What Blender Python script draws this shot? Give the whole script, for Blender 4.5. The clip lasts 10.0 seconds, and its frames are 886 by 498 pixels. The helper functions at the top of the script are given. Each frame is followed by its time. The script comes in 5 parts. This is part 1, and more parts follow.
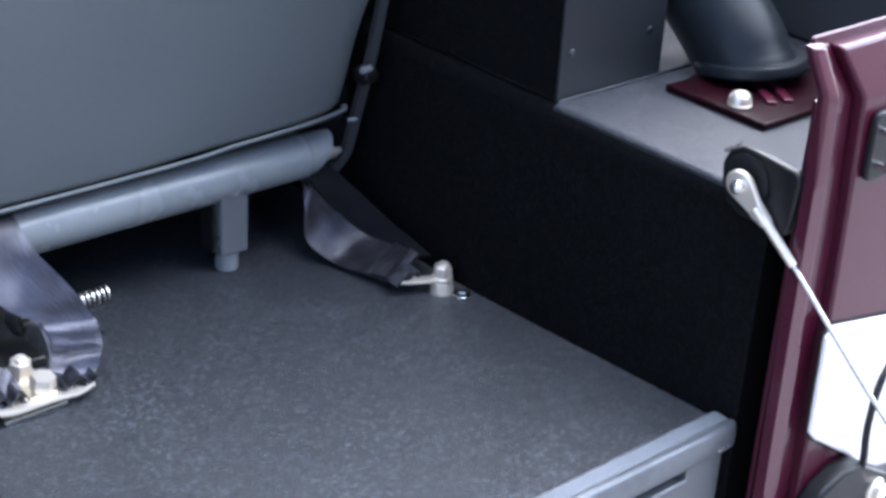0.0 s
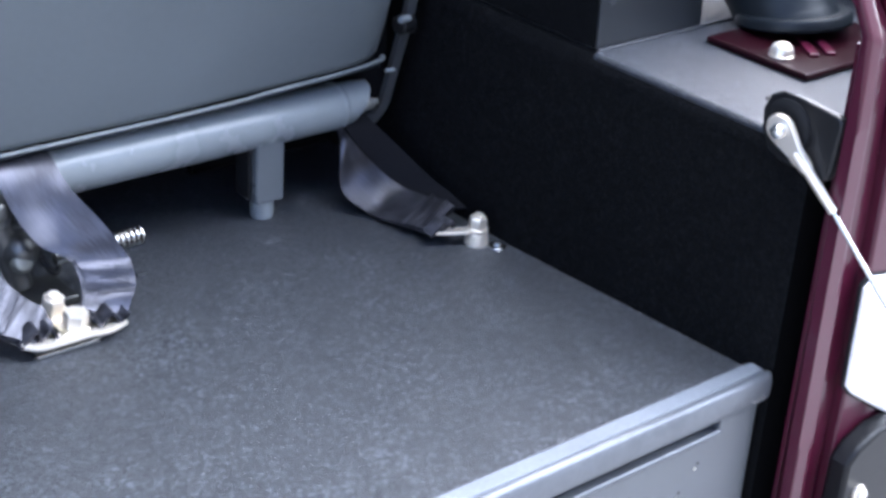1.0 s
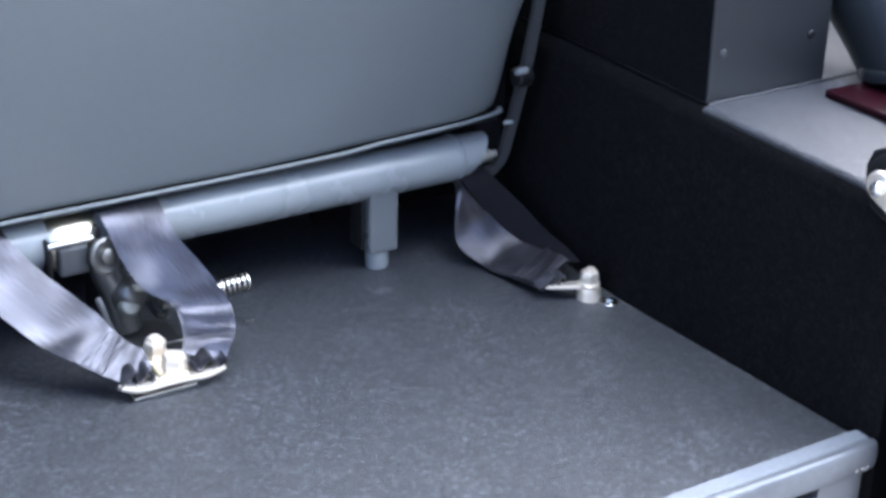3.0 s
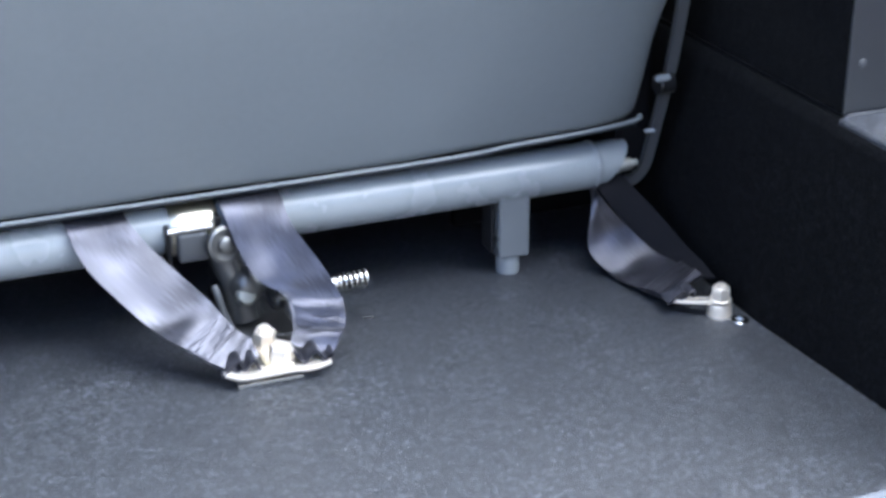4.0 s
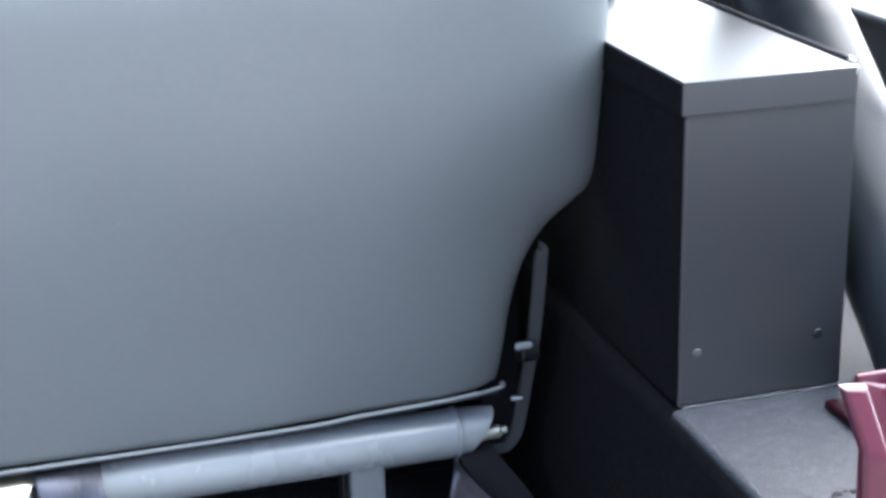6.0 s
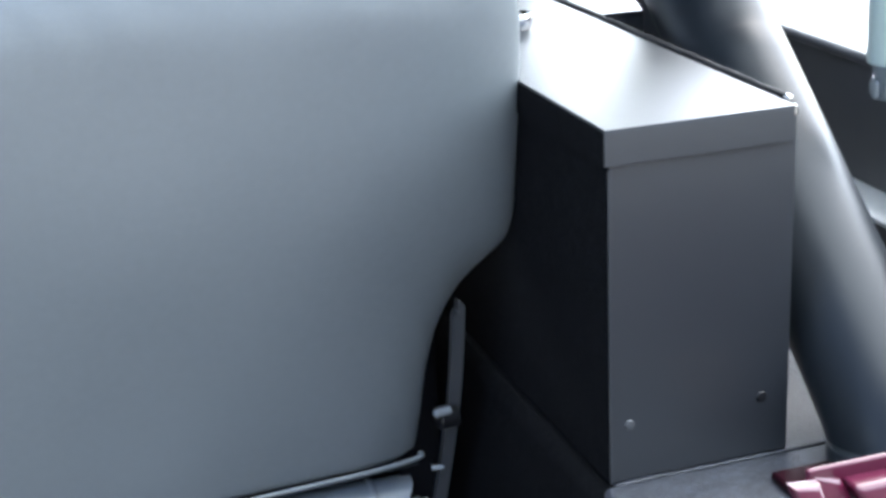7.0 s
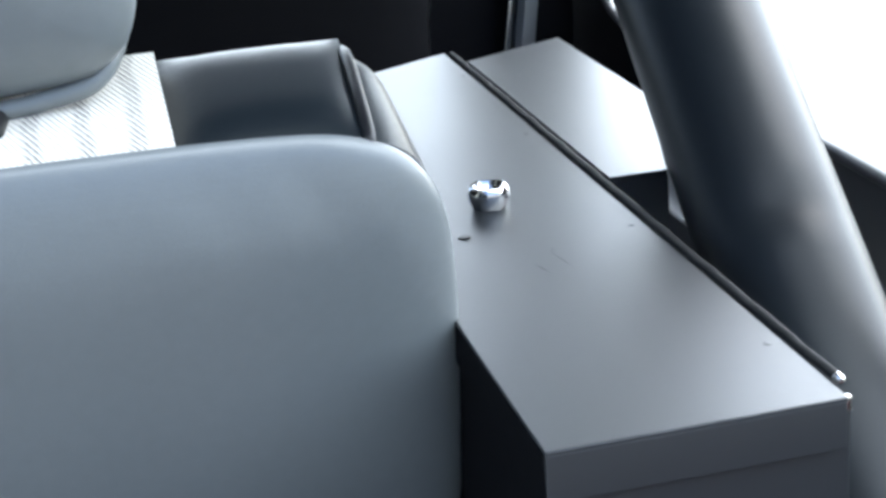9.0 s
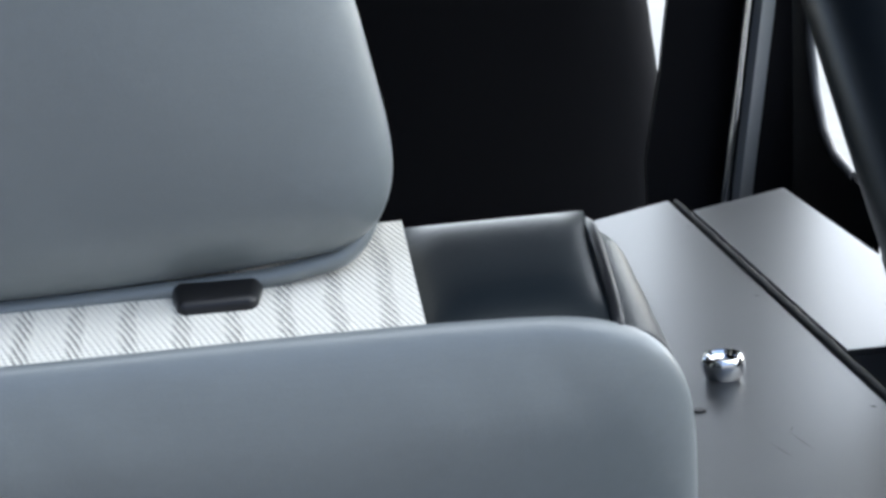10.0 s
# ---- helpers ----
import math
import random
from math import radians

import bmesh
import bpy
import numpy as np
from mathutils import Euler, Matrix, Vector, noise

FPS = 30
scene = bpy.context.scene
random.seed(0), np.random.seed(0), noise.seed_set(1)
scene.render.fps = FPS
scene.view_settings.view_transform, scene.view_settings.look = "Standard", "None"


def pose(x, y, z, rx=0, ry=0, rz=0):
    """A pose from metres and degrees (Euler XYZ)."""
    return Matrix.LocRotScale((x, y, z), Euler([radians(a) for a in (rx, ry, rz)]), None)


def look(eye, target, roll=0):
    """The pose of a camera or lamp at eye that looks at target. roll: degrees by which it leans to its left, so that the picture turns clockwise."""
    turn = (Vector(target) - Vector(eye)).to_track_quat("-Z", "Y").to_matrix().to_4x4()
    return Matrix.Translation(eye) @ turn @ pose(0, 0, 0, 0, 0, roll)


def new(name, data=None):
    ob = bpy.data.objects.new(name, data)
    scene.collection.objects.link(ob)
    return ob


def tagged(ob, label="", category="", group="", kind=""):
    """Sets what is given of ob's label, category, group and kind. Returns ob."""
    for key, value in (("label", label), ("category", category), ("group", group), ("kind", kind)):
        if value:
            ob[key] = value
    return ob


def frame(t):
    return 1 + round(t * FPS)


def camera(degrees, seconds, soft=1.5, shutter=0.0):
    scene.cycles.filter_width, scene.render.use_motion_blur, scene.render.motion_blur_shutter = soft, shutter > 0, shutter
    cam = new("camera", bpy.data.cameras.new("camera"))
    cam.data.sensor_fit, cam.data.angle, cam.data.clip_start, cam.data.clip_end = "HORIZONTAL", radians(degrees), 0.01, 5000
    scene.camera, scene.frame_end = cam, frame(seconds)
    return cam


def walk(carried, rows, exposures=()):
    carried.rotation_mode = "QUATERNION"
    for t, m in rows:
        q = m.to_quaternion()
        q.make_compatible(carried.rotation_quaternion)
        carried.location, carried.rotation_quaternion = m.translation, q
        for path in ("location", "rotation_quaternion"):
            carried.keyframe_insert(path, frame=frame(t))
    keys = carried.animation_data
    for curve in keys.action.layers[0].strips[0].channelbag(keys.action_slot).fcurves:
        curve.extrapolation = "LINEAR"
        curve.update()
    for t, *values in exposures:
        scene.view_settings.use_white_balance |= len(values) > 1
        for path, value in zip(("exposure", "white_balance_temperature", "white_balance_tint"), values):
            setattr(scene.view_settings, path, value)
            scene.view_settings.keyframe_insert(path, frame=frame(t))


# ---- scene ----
cam = camera(31.39, 10.0, soft=3.4)
PATH = [
    (0, look((-0.7936, -0.5766, 0.6159), (-0.1923, 0.0842, 0.1666), 3.52)),
    (0.5, look((-0.7923, -0.5793, 0.5923), (-0.2028, 0.0949, 0.1473), 3.37)),
    (1, look((-0.7989, -0.5867, 0.5766), (-0.2148, 0.0885, 0.1262), 3.91)),
    (1.5, look((-0.7877, -0.5898, 0.5718), (-0.2065, 0.0859, 0.1183), 4.11)),
    (2, look((-0.7777, -0.5997, 0.5698), (-0.2029, 0.0981, 0.1424), 3.50)),
    (2.5, look((-0.7458, -0.6088, 0.5660), (-0.2053, 0.1132, 0.1341), 2.40)),
    (3, look((-0.7201, -0.6342, 0.5761), (-0.2441, 0.1354, 0.1506), 1.21)),
    (4.3, look((-0.5687, -0.6744, 0.5512), (-0.2893, 0.1928, 0.1391), -0.31)),
    (4.5, look((-0.5293, -0.6755, 0.5569), (-0.2875, 0.2040, 0.1471), -0.37)),
    (5, look((-0.4174, -0.6894, 0.5875), (-0.2401, 0.2197, 0.2107), -2.13)),
    (5.5, look((-0.3615, -0.6773, 0.6060), (-0.1524, 0.2343, 0.2522), -1.99)),
    (6, look((-0.3647, -0.6541, 0.6253), (-0.1150, 0.2545, 0.2905), -1.56)),
    (6.2, look((-0.3750, -0.6413, 0.6340), (-0.1013, 0.2601, 0.2985), -1.85)),
    (7.3, look((-0.2666, -0.5052, 0.6259), (0.0266, 0.3898, 0.2898), -3.36)),
    (7.5, look((-0.2360, -0.4656, 0.6320), (0.0542, 0.4291, 0.2925), -5.03)),
    (8, look((-0.1743, -0.3720, 0.6349), (0.0853, 0.5253, 0.2778), -5.24)),
    (8.5, look((-0.1317, -0.3127, 0.6433), (0.1018, 0.5925, 0.2880), -4.79)),
    (9, look((-0.1114, -0.2781, 0.6594), (0.0889, 0.6398, 0.3168), -4.41)),
    (9.5, look((-0.1060, -0.2659, 0.6741), (0.0504, 0.6711, 0.3617), -4.62)),
    (10, look((-0.1321, -0.2607, 0.6911), (-0.0377, 0.6962, 0.4163), -4.11)),
]
EXPOSURES = [(0.0, 2.5, 7300, 20), (1.0, 2.9, 7300, 20), (2.0, 2.85, 7350, 19.5), (3.0, 3.05, 7500, 18.5), (4.5, 3.2, 7750, 17), (6.0, 3.2, 7950, 16), (7.3, 2.87, 7950, 13), (8.3, 2.6, 7900, 12), (9.0, 2.3, 7800, 12), (9.5, 1.95, 7900, 13), (10.0, 1.8, 8100, 14)]
walk(cam, PATH, EXPOSURES)

# ---- world and light ----
SUN_EL, SUN_AZ = 48.0, 54.0          # degrees; azimuth clockwise from +y
world = bpy.data.worlds.new("sky")
scene.world = world
world.use_nodes = True
wn = world.node_tree
sky = wn.nodes.new("ShaderNodeTexSky")
sky.sky_type, sky.sun_disc = "NISHITA", False
sky.sun_elevation, sky.sun_rotation = radians(SUN_EL), radians(SUN_AZ)
sky.air_density, sky.dust_density, sky.ozone_density = 0.7, 0.8, 3.5
wn.links.new(sky.outputs[0], wn.nodes["Background"].inputs[0])
wn.nodes["Background"].inputs[1].default_value = 0.15

sun_data = bpy.data.lights.new("sun", "SUN")
sun_data.energy, sun_data.angle, sun_data.color = 4.4, radians(130), (0.66, 0.83, 1.0)
sun = new("sun", sun_data)
a, e = radians(SUN_AZ), radians(SUN_EL)
sun.matrix_world = look((math.sin(a) * math.cos(e) * 9, math.cos(a) * math.cos(e) * 9, math.sin(e) * 9), (0, 0, 0))


# ---- materials ----
def material(name, base, rough=0.5, metal=0.0, vary=0.12, scale=30.0, bump=0.0, bump_scale=400.0, coat=0.0, spec=0.5,
             second=None, second_amount=0.0, second_scale=6.0, rough_vary=0.08, coat_rough=0.04, crease=0.0):
    """A surface with colour and gloss varied at two scales and a fine relief."""
    m = bpy.data.materials.new(name)
    m.use_nodes = True
    t = m.node_tree
    b = t.nodes["Principled BSDF"]
    b.inputs["Metallic"].default_value, b.inputs["Coat Weight"].default_value = metal, coat
    b.inputs["Coat Roughness"].default_value = coat_rough
    b.inputs["Specular IOR Level"].default_value = spec
    tc = t.nodes.new("ShaderNodeTexCoord")

    def noise_node(s, detail):
        n = t.nodes.new("ShaderNodeTexNoise")
        n.inputs["Scale"].default_value, n.inputs["Detail"].default_value = s, detail
        t.links.new(tc.outputs["Object"], n.inputs["Vector"])
        return n

    big, fine = noise_node(second_scale, 3), noise_node(scale, 5)
    ramp = t.nodes.new("ShaderNodeMix")
    ramp.data_type = "RGBA"
    lo = [c * (1 - vary) for c in base] + [1]
    hi = [min(1, c * (1 + vary)) for c in base] + [1]
    ramp.inputs["A"].default_value, ramp.inputs["B"].default_value = lo, hi
    t.links.new(fine.outputs["Fac"], ramp.inputs["Factor"])
    out = ramp.outputs["Result"]
    if second:
        mix = t.nodes.new("ShaderNodeMix")
        mix.data_type = "RGBA"
        lim = t.nodes.new("ShaderNodeMapRange")
        lim.inputs["From Min"].default_value, lim.inputs["From Max"].default_value = 0.45, 0.75
        lim.inputs["To Max"].default_value = second_amount
        t.links.new(big.outputs["Fac"], lim.inputs["Value"])
        t.links.new(lim.outputs["Result"], mix.inputs["Factor"])
        t.links.new(out, mix.inputs["A"])
        mix.inputs["B"].default_value = (*second, 1)
        out = mix.outputs["Result"]
    t.links.new(out, b.inputs["Base Color"])
    r = t.nodes.new("ShaderNodeMapRange")
    r.inputs["To Min"].default_value, r.inputs["To Max"].default_value = max(0.02, rough - rough_vary), min(1, rough + rough_vary)
    t.links.new(big.outputs["Fac"], r.inputs["Value"])
    t.links.new(r.outputs["Result"], b.inputs["Roughness"])
    if bump:
        bn = noise_node(bump_scale, 4)
        bp = t.nodes.new("ShaderNodeBump")
        bp.inputs["Strength"].default_value, bp.inputs["Distance"].default_value = bump, 0.001
        t.links.new(bn.outputs["Fac"], bp.inputs["Height"])
        t.links.new(bp.outputs["Normal"], b.inputs["Normal"])
        if crease:                     # short level creases of a stretched skin
            mp, fold, wide = t.nodes.new("ShaderNodeMapping"), t.nodes.new("ShaderNodeTexNoise"), t.nodes.new("ShaderNodeBump")
            mp.inputs["Scale"].default_value = (70, 260, 330)
            fold.inputs["Scale"].default_value, fold.inputs["Detail"].default_value = 1.0, 2
            wide.inputs["Strength"].default_value, wide.inputs["Distance"].default_value = crease, 0.0006
            t.links.new(tc.outputs["Object"], mp.inputs["Vector"])
            t.links.new(mp.outputs["Vector"], fold.inputs["Vector"])
            t.links.new(fold.outputs["Fac"], wide.inputs["Height"])
            t.links.new(wide.outputs["Normal"], bp.inputs["Normal"])
    return m


def carpet_material(name, dark, light, speck, low=0.42, high=0.68, bump=0.8, sheen=0.0, rough=0.42, spec=0.5):
    """Short needle-felt carpet: fibres of several greys, a few pale flecks."""
    m = bpy.data.materials.new(name)
    m.use_nodes = True
    t = m.node_tree
    b = t.nodes["Principled BSDF"]
    b.inputs["Roughness"].default_value, b.inputs["Specular IOR Level"].default_value = rough, spec
    b.inputs["Sheen Weight"].default_value, b.inputs["Sheen Roughness"].default_value = sheen, 0.5
    tc = t.nodes.new("ShaderNodeTexCoord")
    fib = t.nodes.new("ShaderNodeTexNoise")
    fib.inputs["Scale"].default_value, fib.inputs["Detail"].default_value, fib.inputs["Roughness"].default_value = 360, 6, 0.68
    patch = t.nodes.new("ShaderNodeTexNoise")
    patch.inputs["Scale"].default_value, patch.inputs["Detail"].default_value = 13, 5
    cells = t.nodes.new("ShaderNodeTexVoronoi")
    cells.inputs["Scale"].default_value = 400
    clump = t.nodes.new("ShaderNodeTexNoise")
    clump.inputs["Scale"].default_value, clump.inputs["Detail"].default_value = 120, 3
    for n in (fib, patch, cells, clump):
        t.links.new(tc.outputs["Object"], n.inputs["Vector"])
    r1 = t.nodes.new("ShaderNodeMapRange")
    r1.inputs["From Min"].default_value, r1.inputs["From Max"].default_value = low, high
    blend = t.nodes.new("ShaderNodeMix")
    blend.data_type = "FLOAT"
    blend.inputs["Factor"].default_value = 0.26
    t.links.new(fib.outputs["Fac"], blend.inputs["A"])
    t.links.new(clump.outputs["Fac"], blend.inputs["B"])
    t.links.new(blend.outputs["Result"], r1.inputs["Value"])
    mix = t.nodes.new("ShaderNodeMix")
    mix.data_type = "RGBA"
    mix.inputs["A"].default_value, mix.inputs["B"].default_value = (*dark, 1), (*light, 1)
    t.links.new(r1.outputs["Result"], mix.inputs["Factor"])
    sep = t.nodes.new("ShaderNodeSeparateColor")
    t.links.new(cells.outputs["Color"], sep.inputs[0])
    r2 = t.nodes.new("ShaderNodeMapRange")
    r2.inputs["From Min"].default_value, r2.inputs["From Max"].default_value = 0.70, 1.0
    t.links.new(sep.outputs[0], r2.inputs["Value"])
    mul = t.nodes.new("ShaderNodeMath")
    mul.operation = "MULTIPLY"
    r3 = t.nodes.new("ShaderNodeMapRange")
    r3.inputs["From Min"].default_value, r3.inputs["From Max"].default_value = 0.3, 0.7
    r3.inputs["To Min"].default_value, r3.inputs["To Max"].default_value = 0.14, 0.44
    t.links.new(patch.outputs["Fac"], r3.inputs["Value"])
    t.links.new(r2.outputs["Result"], mul.inputs[0])
    t.links.new(r3.outputs["Result"], mul.inputs[1])
    mix2 = t.nodes.new("ShaderNodeMix")
    mix2.data_type = "RGBA"
    mix2.inputs["B"].default_value = (*speck, 1)
    t.links.new(mul.outputs[0], mix2.inputs["Factor"])
    t.links.new(mix.outputs["Result"], mix2.inputs["A"])
    t.links.new(mix2.outputs["Result"], b.inputs["Base Color"])
    bp = t.nodes.new("ShaderNodeBump")
    bp.inputs["Strength"].default_value, bp.inputs["Distance"].default_value = bump, 0.0020
    t.links.new(fib.outputs["Fac"], bp.inputs["Height"])
    t.links.new(bp.outputs["Normal"], b.inputs["Normal"])
    return m


def weave_material():
    """Cream cloth woven in a grey herringbone with a faint wide check."""
    m = bpy.data.materials.new("cream_weave")
    m.use_nodes = True
    t = m.node_tree
    b = t.nodes["Principled BSDF"]
    b.inputs["Roughness"].default_value, b.inputs["Specular IOR Level"].default_value = 0.95, 0.1
    tc, sep = t.nodes.new("ShaderNodeTexCoord"), t.nodes.new("ShaderNodeSeparateXYZ")
    t.links.new(tc.outputs["Object"], sep.inputs[0])

    def math_node(op, a_, b_=None):
        n = t.nodes.new("ShaderNodeMath")
        n.operation = op
        for slot, v in zip(n.inputs, (a_, b_)):
            if v is None:
                continue
            if isinstance(v, (int, float)):
                slot.default_value = v
            else:
                t.links.new(v, slot)
        return n.outputs[0]

    def noise_of(scale, detail):
        n = t.nodes.new("ShaderNodeTexNoise")
        n.inputs["Scale"].default_value, n.inputs["Detail"].default_value = scale, detail
        t.links.new(tc.outputs["Object"], n.inputs["Vector"])
        return n.outputs["Fac"]

    # Columns of short slanting dark floats, with plain ribbed cloth between them.
    drift = math_node("MULTIPLY", math_node("SUBTRACT", noise_of(40, 2), 0.5), 0.006)
    column = math_node("SINE", math_node("MULTIPLY", math_node("ADD", sep.outputs["X"], drift), 6.2832 / 0.0205))
    slant = math_node("ADD", math_node("MULTIPLY", sep.outputs["X"], 2.1), sep.outputs["Y"])
    wobble = math_node("MULTIPLY", noise_of(210, 3), 0.0022)
    stripe = math_node("SINE", math_node("MULTIPLY", math_node("ADD", slant, wobble), 6.2832 / 0.0056))
    rib = math_node("SINE", math_node("MULTIPLY", sep.outputs["Y"], 6.2832 / 0.0021))
    lim = t.nodes.new("ShaderNodeMapRange")
    lim.inputs["From Min"].default_value, lim.inputs["From Max"].default_value = 0.15, 0.75
    t.links.new(math_node("ADD", stripe, math_node("MULTIPLY", math_node("SUBTRACT", noise_of(330, 2), 0.5), 1.6)), lim.inputs["Value"])
    weight = t.nodes.new("ShaderNodeMapRange")
    weight.inputs["From Min"].default_value, weight.inputs["From Max"].default_value = 0.25, 0.80
    weight.inputs["To Min"].default_value, weight.inputs["To Max"].default_value = 0.0, 0.80
    t.links.new(column, weight.inputs["Value"])
    mix = t.nodes.new("ShaderNodeMix")
    mix.data_type = "RGBA"
    mix.inputs["A"].default_value, mix.inputs["B"].default_value = (0.66, 0.635, 0.575, 1), (0.11, 0.105, 0.10, 1)
    t.links.new(math_node("MULTIPLY", lim.outputs["Result"], weight.outputs["Result"]), mix.inputs["Factor"])
    t.links.new(mix.outputs["Result"], b.inputs["Base Color"])
    bp = t.nodes.new("ShaderNodeBump")
    bp.inputs["Strength"].default_value, bp.inputs["Distance"].default_value = 0.5, 0.0010
    t.links.new(math_node("ADD", math_node("ADD", stripe, rib), noise_of(700, 3)), bp.inputs["Height"])
    t.links.new(bp.outputs["Normal"], b.inputs["Normal"])
    return m


CARPET = carpet_material("grey_carpet", (0.0068, 0.0084, 0.0104), (0.039, 0.0440, 0.0515), (0.24, 0.265, 0.30), low=0.40, high=0.62, bump=0.9, rough=0.35, spec=0.9)
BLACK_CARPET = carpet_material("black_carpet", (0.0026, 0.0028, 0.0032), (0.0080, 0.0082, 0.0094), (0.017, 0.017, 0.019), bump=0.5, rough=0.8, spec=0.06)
LEDGE_CARPET = carpet_material("ledge_carpet", (0.0090, 0.0108, 0.0145), (0.038, 0.044, 0.056), (0.12, 0.135, 0.17), bump=0.7, rough=0.40, spec=0.75)
VINYL = material("grey_vinyl", (0.123, 0.138, 0.142), 0.34, spec=0.72, vary=0.08, scale=160, bump=0.13, bump_scale=1250, second=(0.136, 0.153, 0.158), second_amount=0.5, second_scale=7, crease=0.13)
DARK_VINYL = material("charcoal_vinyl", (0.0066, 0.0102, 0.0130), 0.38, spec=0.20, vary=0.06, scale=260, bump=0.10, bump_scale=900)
PIPING = material("piping_vinyl", (0.009, 0.010, 0.012), 0.42, vary=0.05, spec=0.25)
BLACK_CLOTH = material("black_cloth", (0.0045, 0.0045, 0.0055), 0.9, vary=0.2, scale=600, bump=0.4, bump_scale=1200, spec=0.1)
BLACK_PLASTIC = material("black_plastic", (0.010, 0.010, 0.011), 0.38, spec=0.3, vary=0.1, bump=0.05)
TUBE_PAINT = material("grey_tube_paint", (0.225, 0.245, 0.252), 0.26, vary=0.05, scale=60, second=(0.18, 0.195, 0.202), second_amount=0.4, second_scale=25)
POWDER = material("black_powder_coat", (0.0130, 0.0160, 0.0192), 0.40, vary=0.06, scale=300, bump=0.05, bump_scale=1500, spec=1.0, second=(0.0165, 0.0200, 0.0238), second_amount=0.25, second_scale=9, rough_vary=0.02)
PAD = material("padded_tube_vinyl", (0.0098, 0.0130, 0.0158), 0.40, spec=0.23, vary=0.06, scale=200, bump=0.08, bump_scale=1100)
MAROON = material("maroon_paint", (0.066, 0.0070, 0.020), 0.32, vary=0.08, scale=500, coat=0.5, coat_rough=0.04, spec=0.2, second=(0.072, 0.0085, 0.022), second_amount=0.3)
# Darker copy of the maroon: the base plate's shade put into its colour.
SHADED_MAROON = material("shaded_maroon_paint", (0.014, 0.0016, 0.0040), 0.32, vary=0.12, scale=120, coat=0.05, coat_rough=0.15, spec=0.12, second=(0.009, 0.002, 0.003), second_amount=0.5, second_scale=30)
STEEL = material("bright_steel", (0.62, 0.61, 0.58), 0.22, metal=1.0, vary=0.08, scale=200, rough_vary=0.1)
ZINC = material("pale_zinc", (0.88, 0.79, 0.62), 0.34, metal=1.0, vary=0.1, scale=150, rough_vary=0.12)
CHROME = material("chrome", (0.80, 0.80, 0.80), 0.06, metal=1.0, vary=0.03, rough_vary=0.03)
ALLOY = material("worn_alloy_trim", (0.135, 0.145, 0.158), 0.36, metal=0.35, vary=0.16, scale=160, second=(0.085, 0.092, 0.10), second_amount=0.7, second_scale=28, bump=0.14)
TREAD = material("dull_tread", (0.17, 0.185, 0.205), 0.55, vary=0.25, scale=420, bump=0.5, bump_scale=700, second=(0.13, 0.14, 0.155), second_amount=0.5, second_scale=15)
SILL_PAINT = material("grey_sill_paint", (0.105, 0.113, 0.118), 0.4, vary=0.08, scale=60, second=(0.10, 0.10, 0.11), second_amount=0.5, second_scale=9)


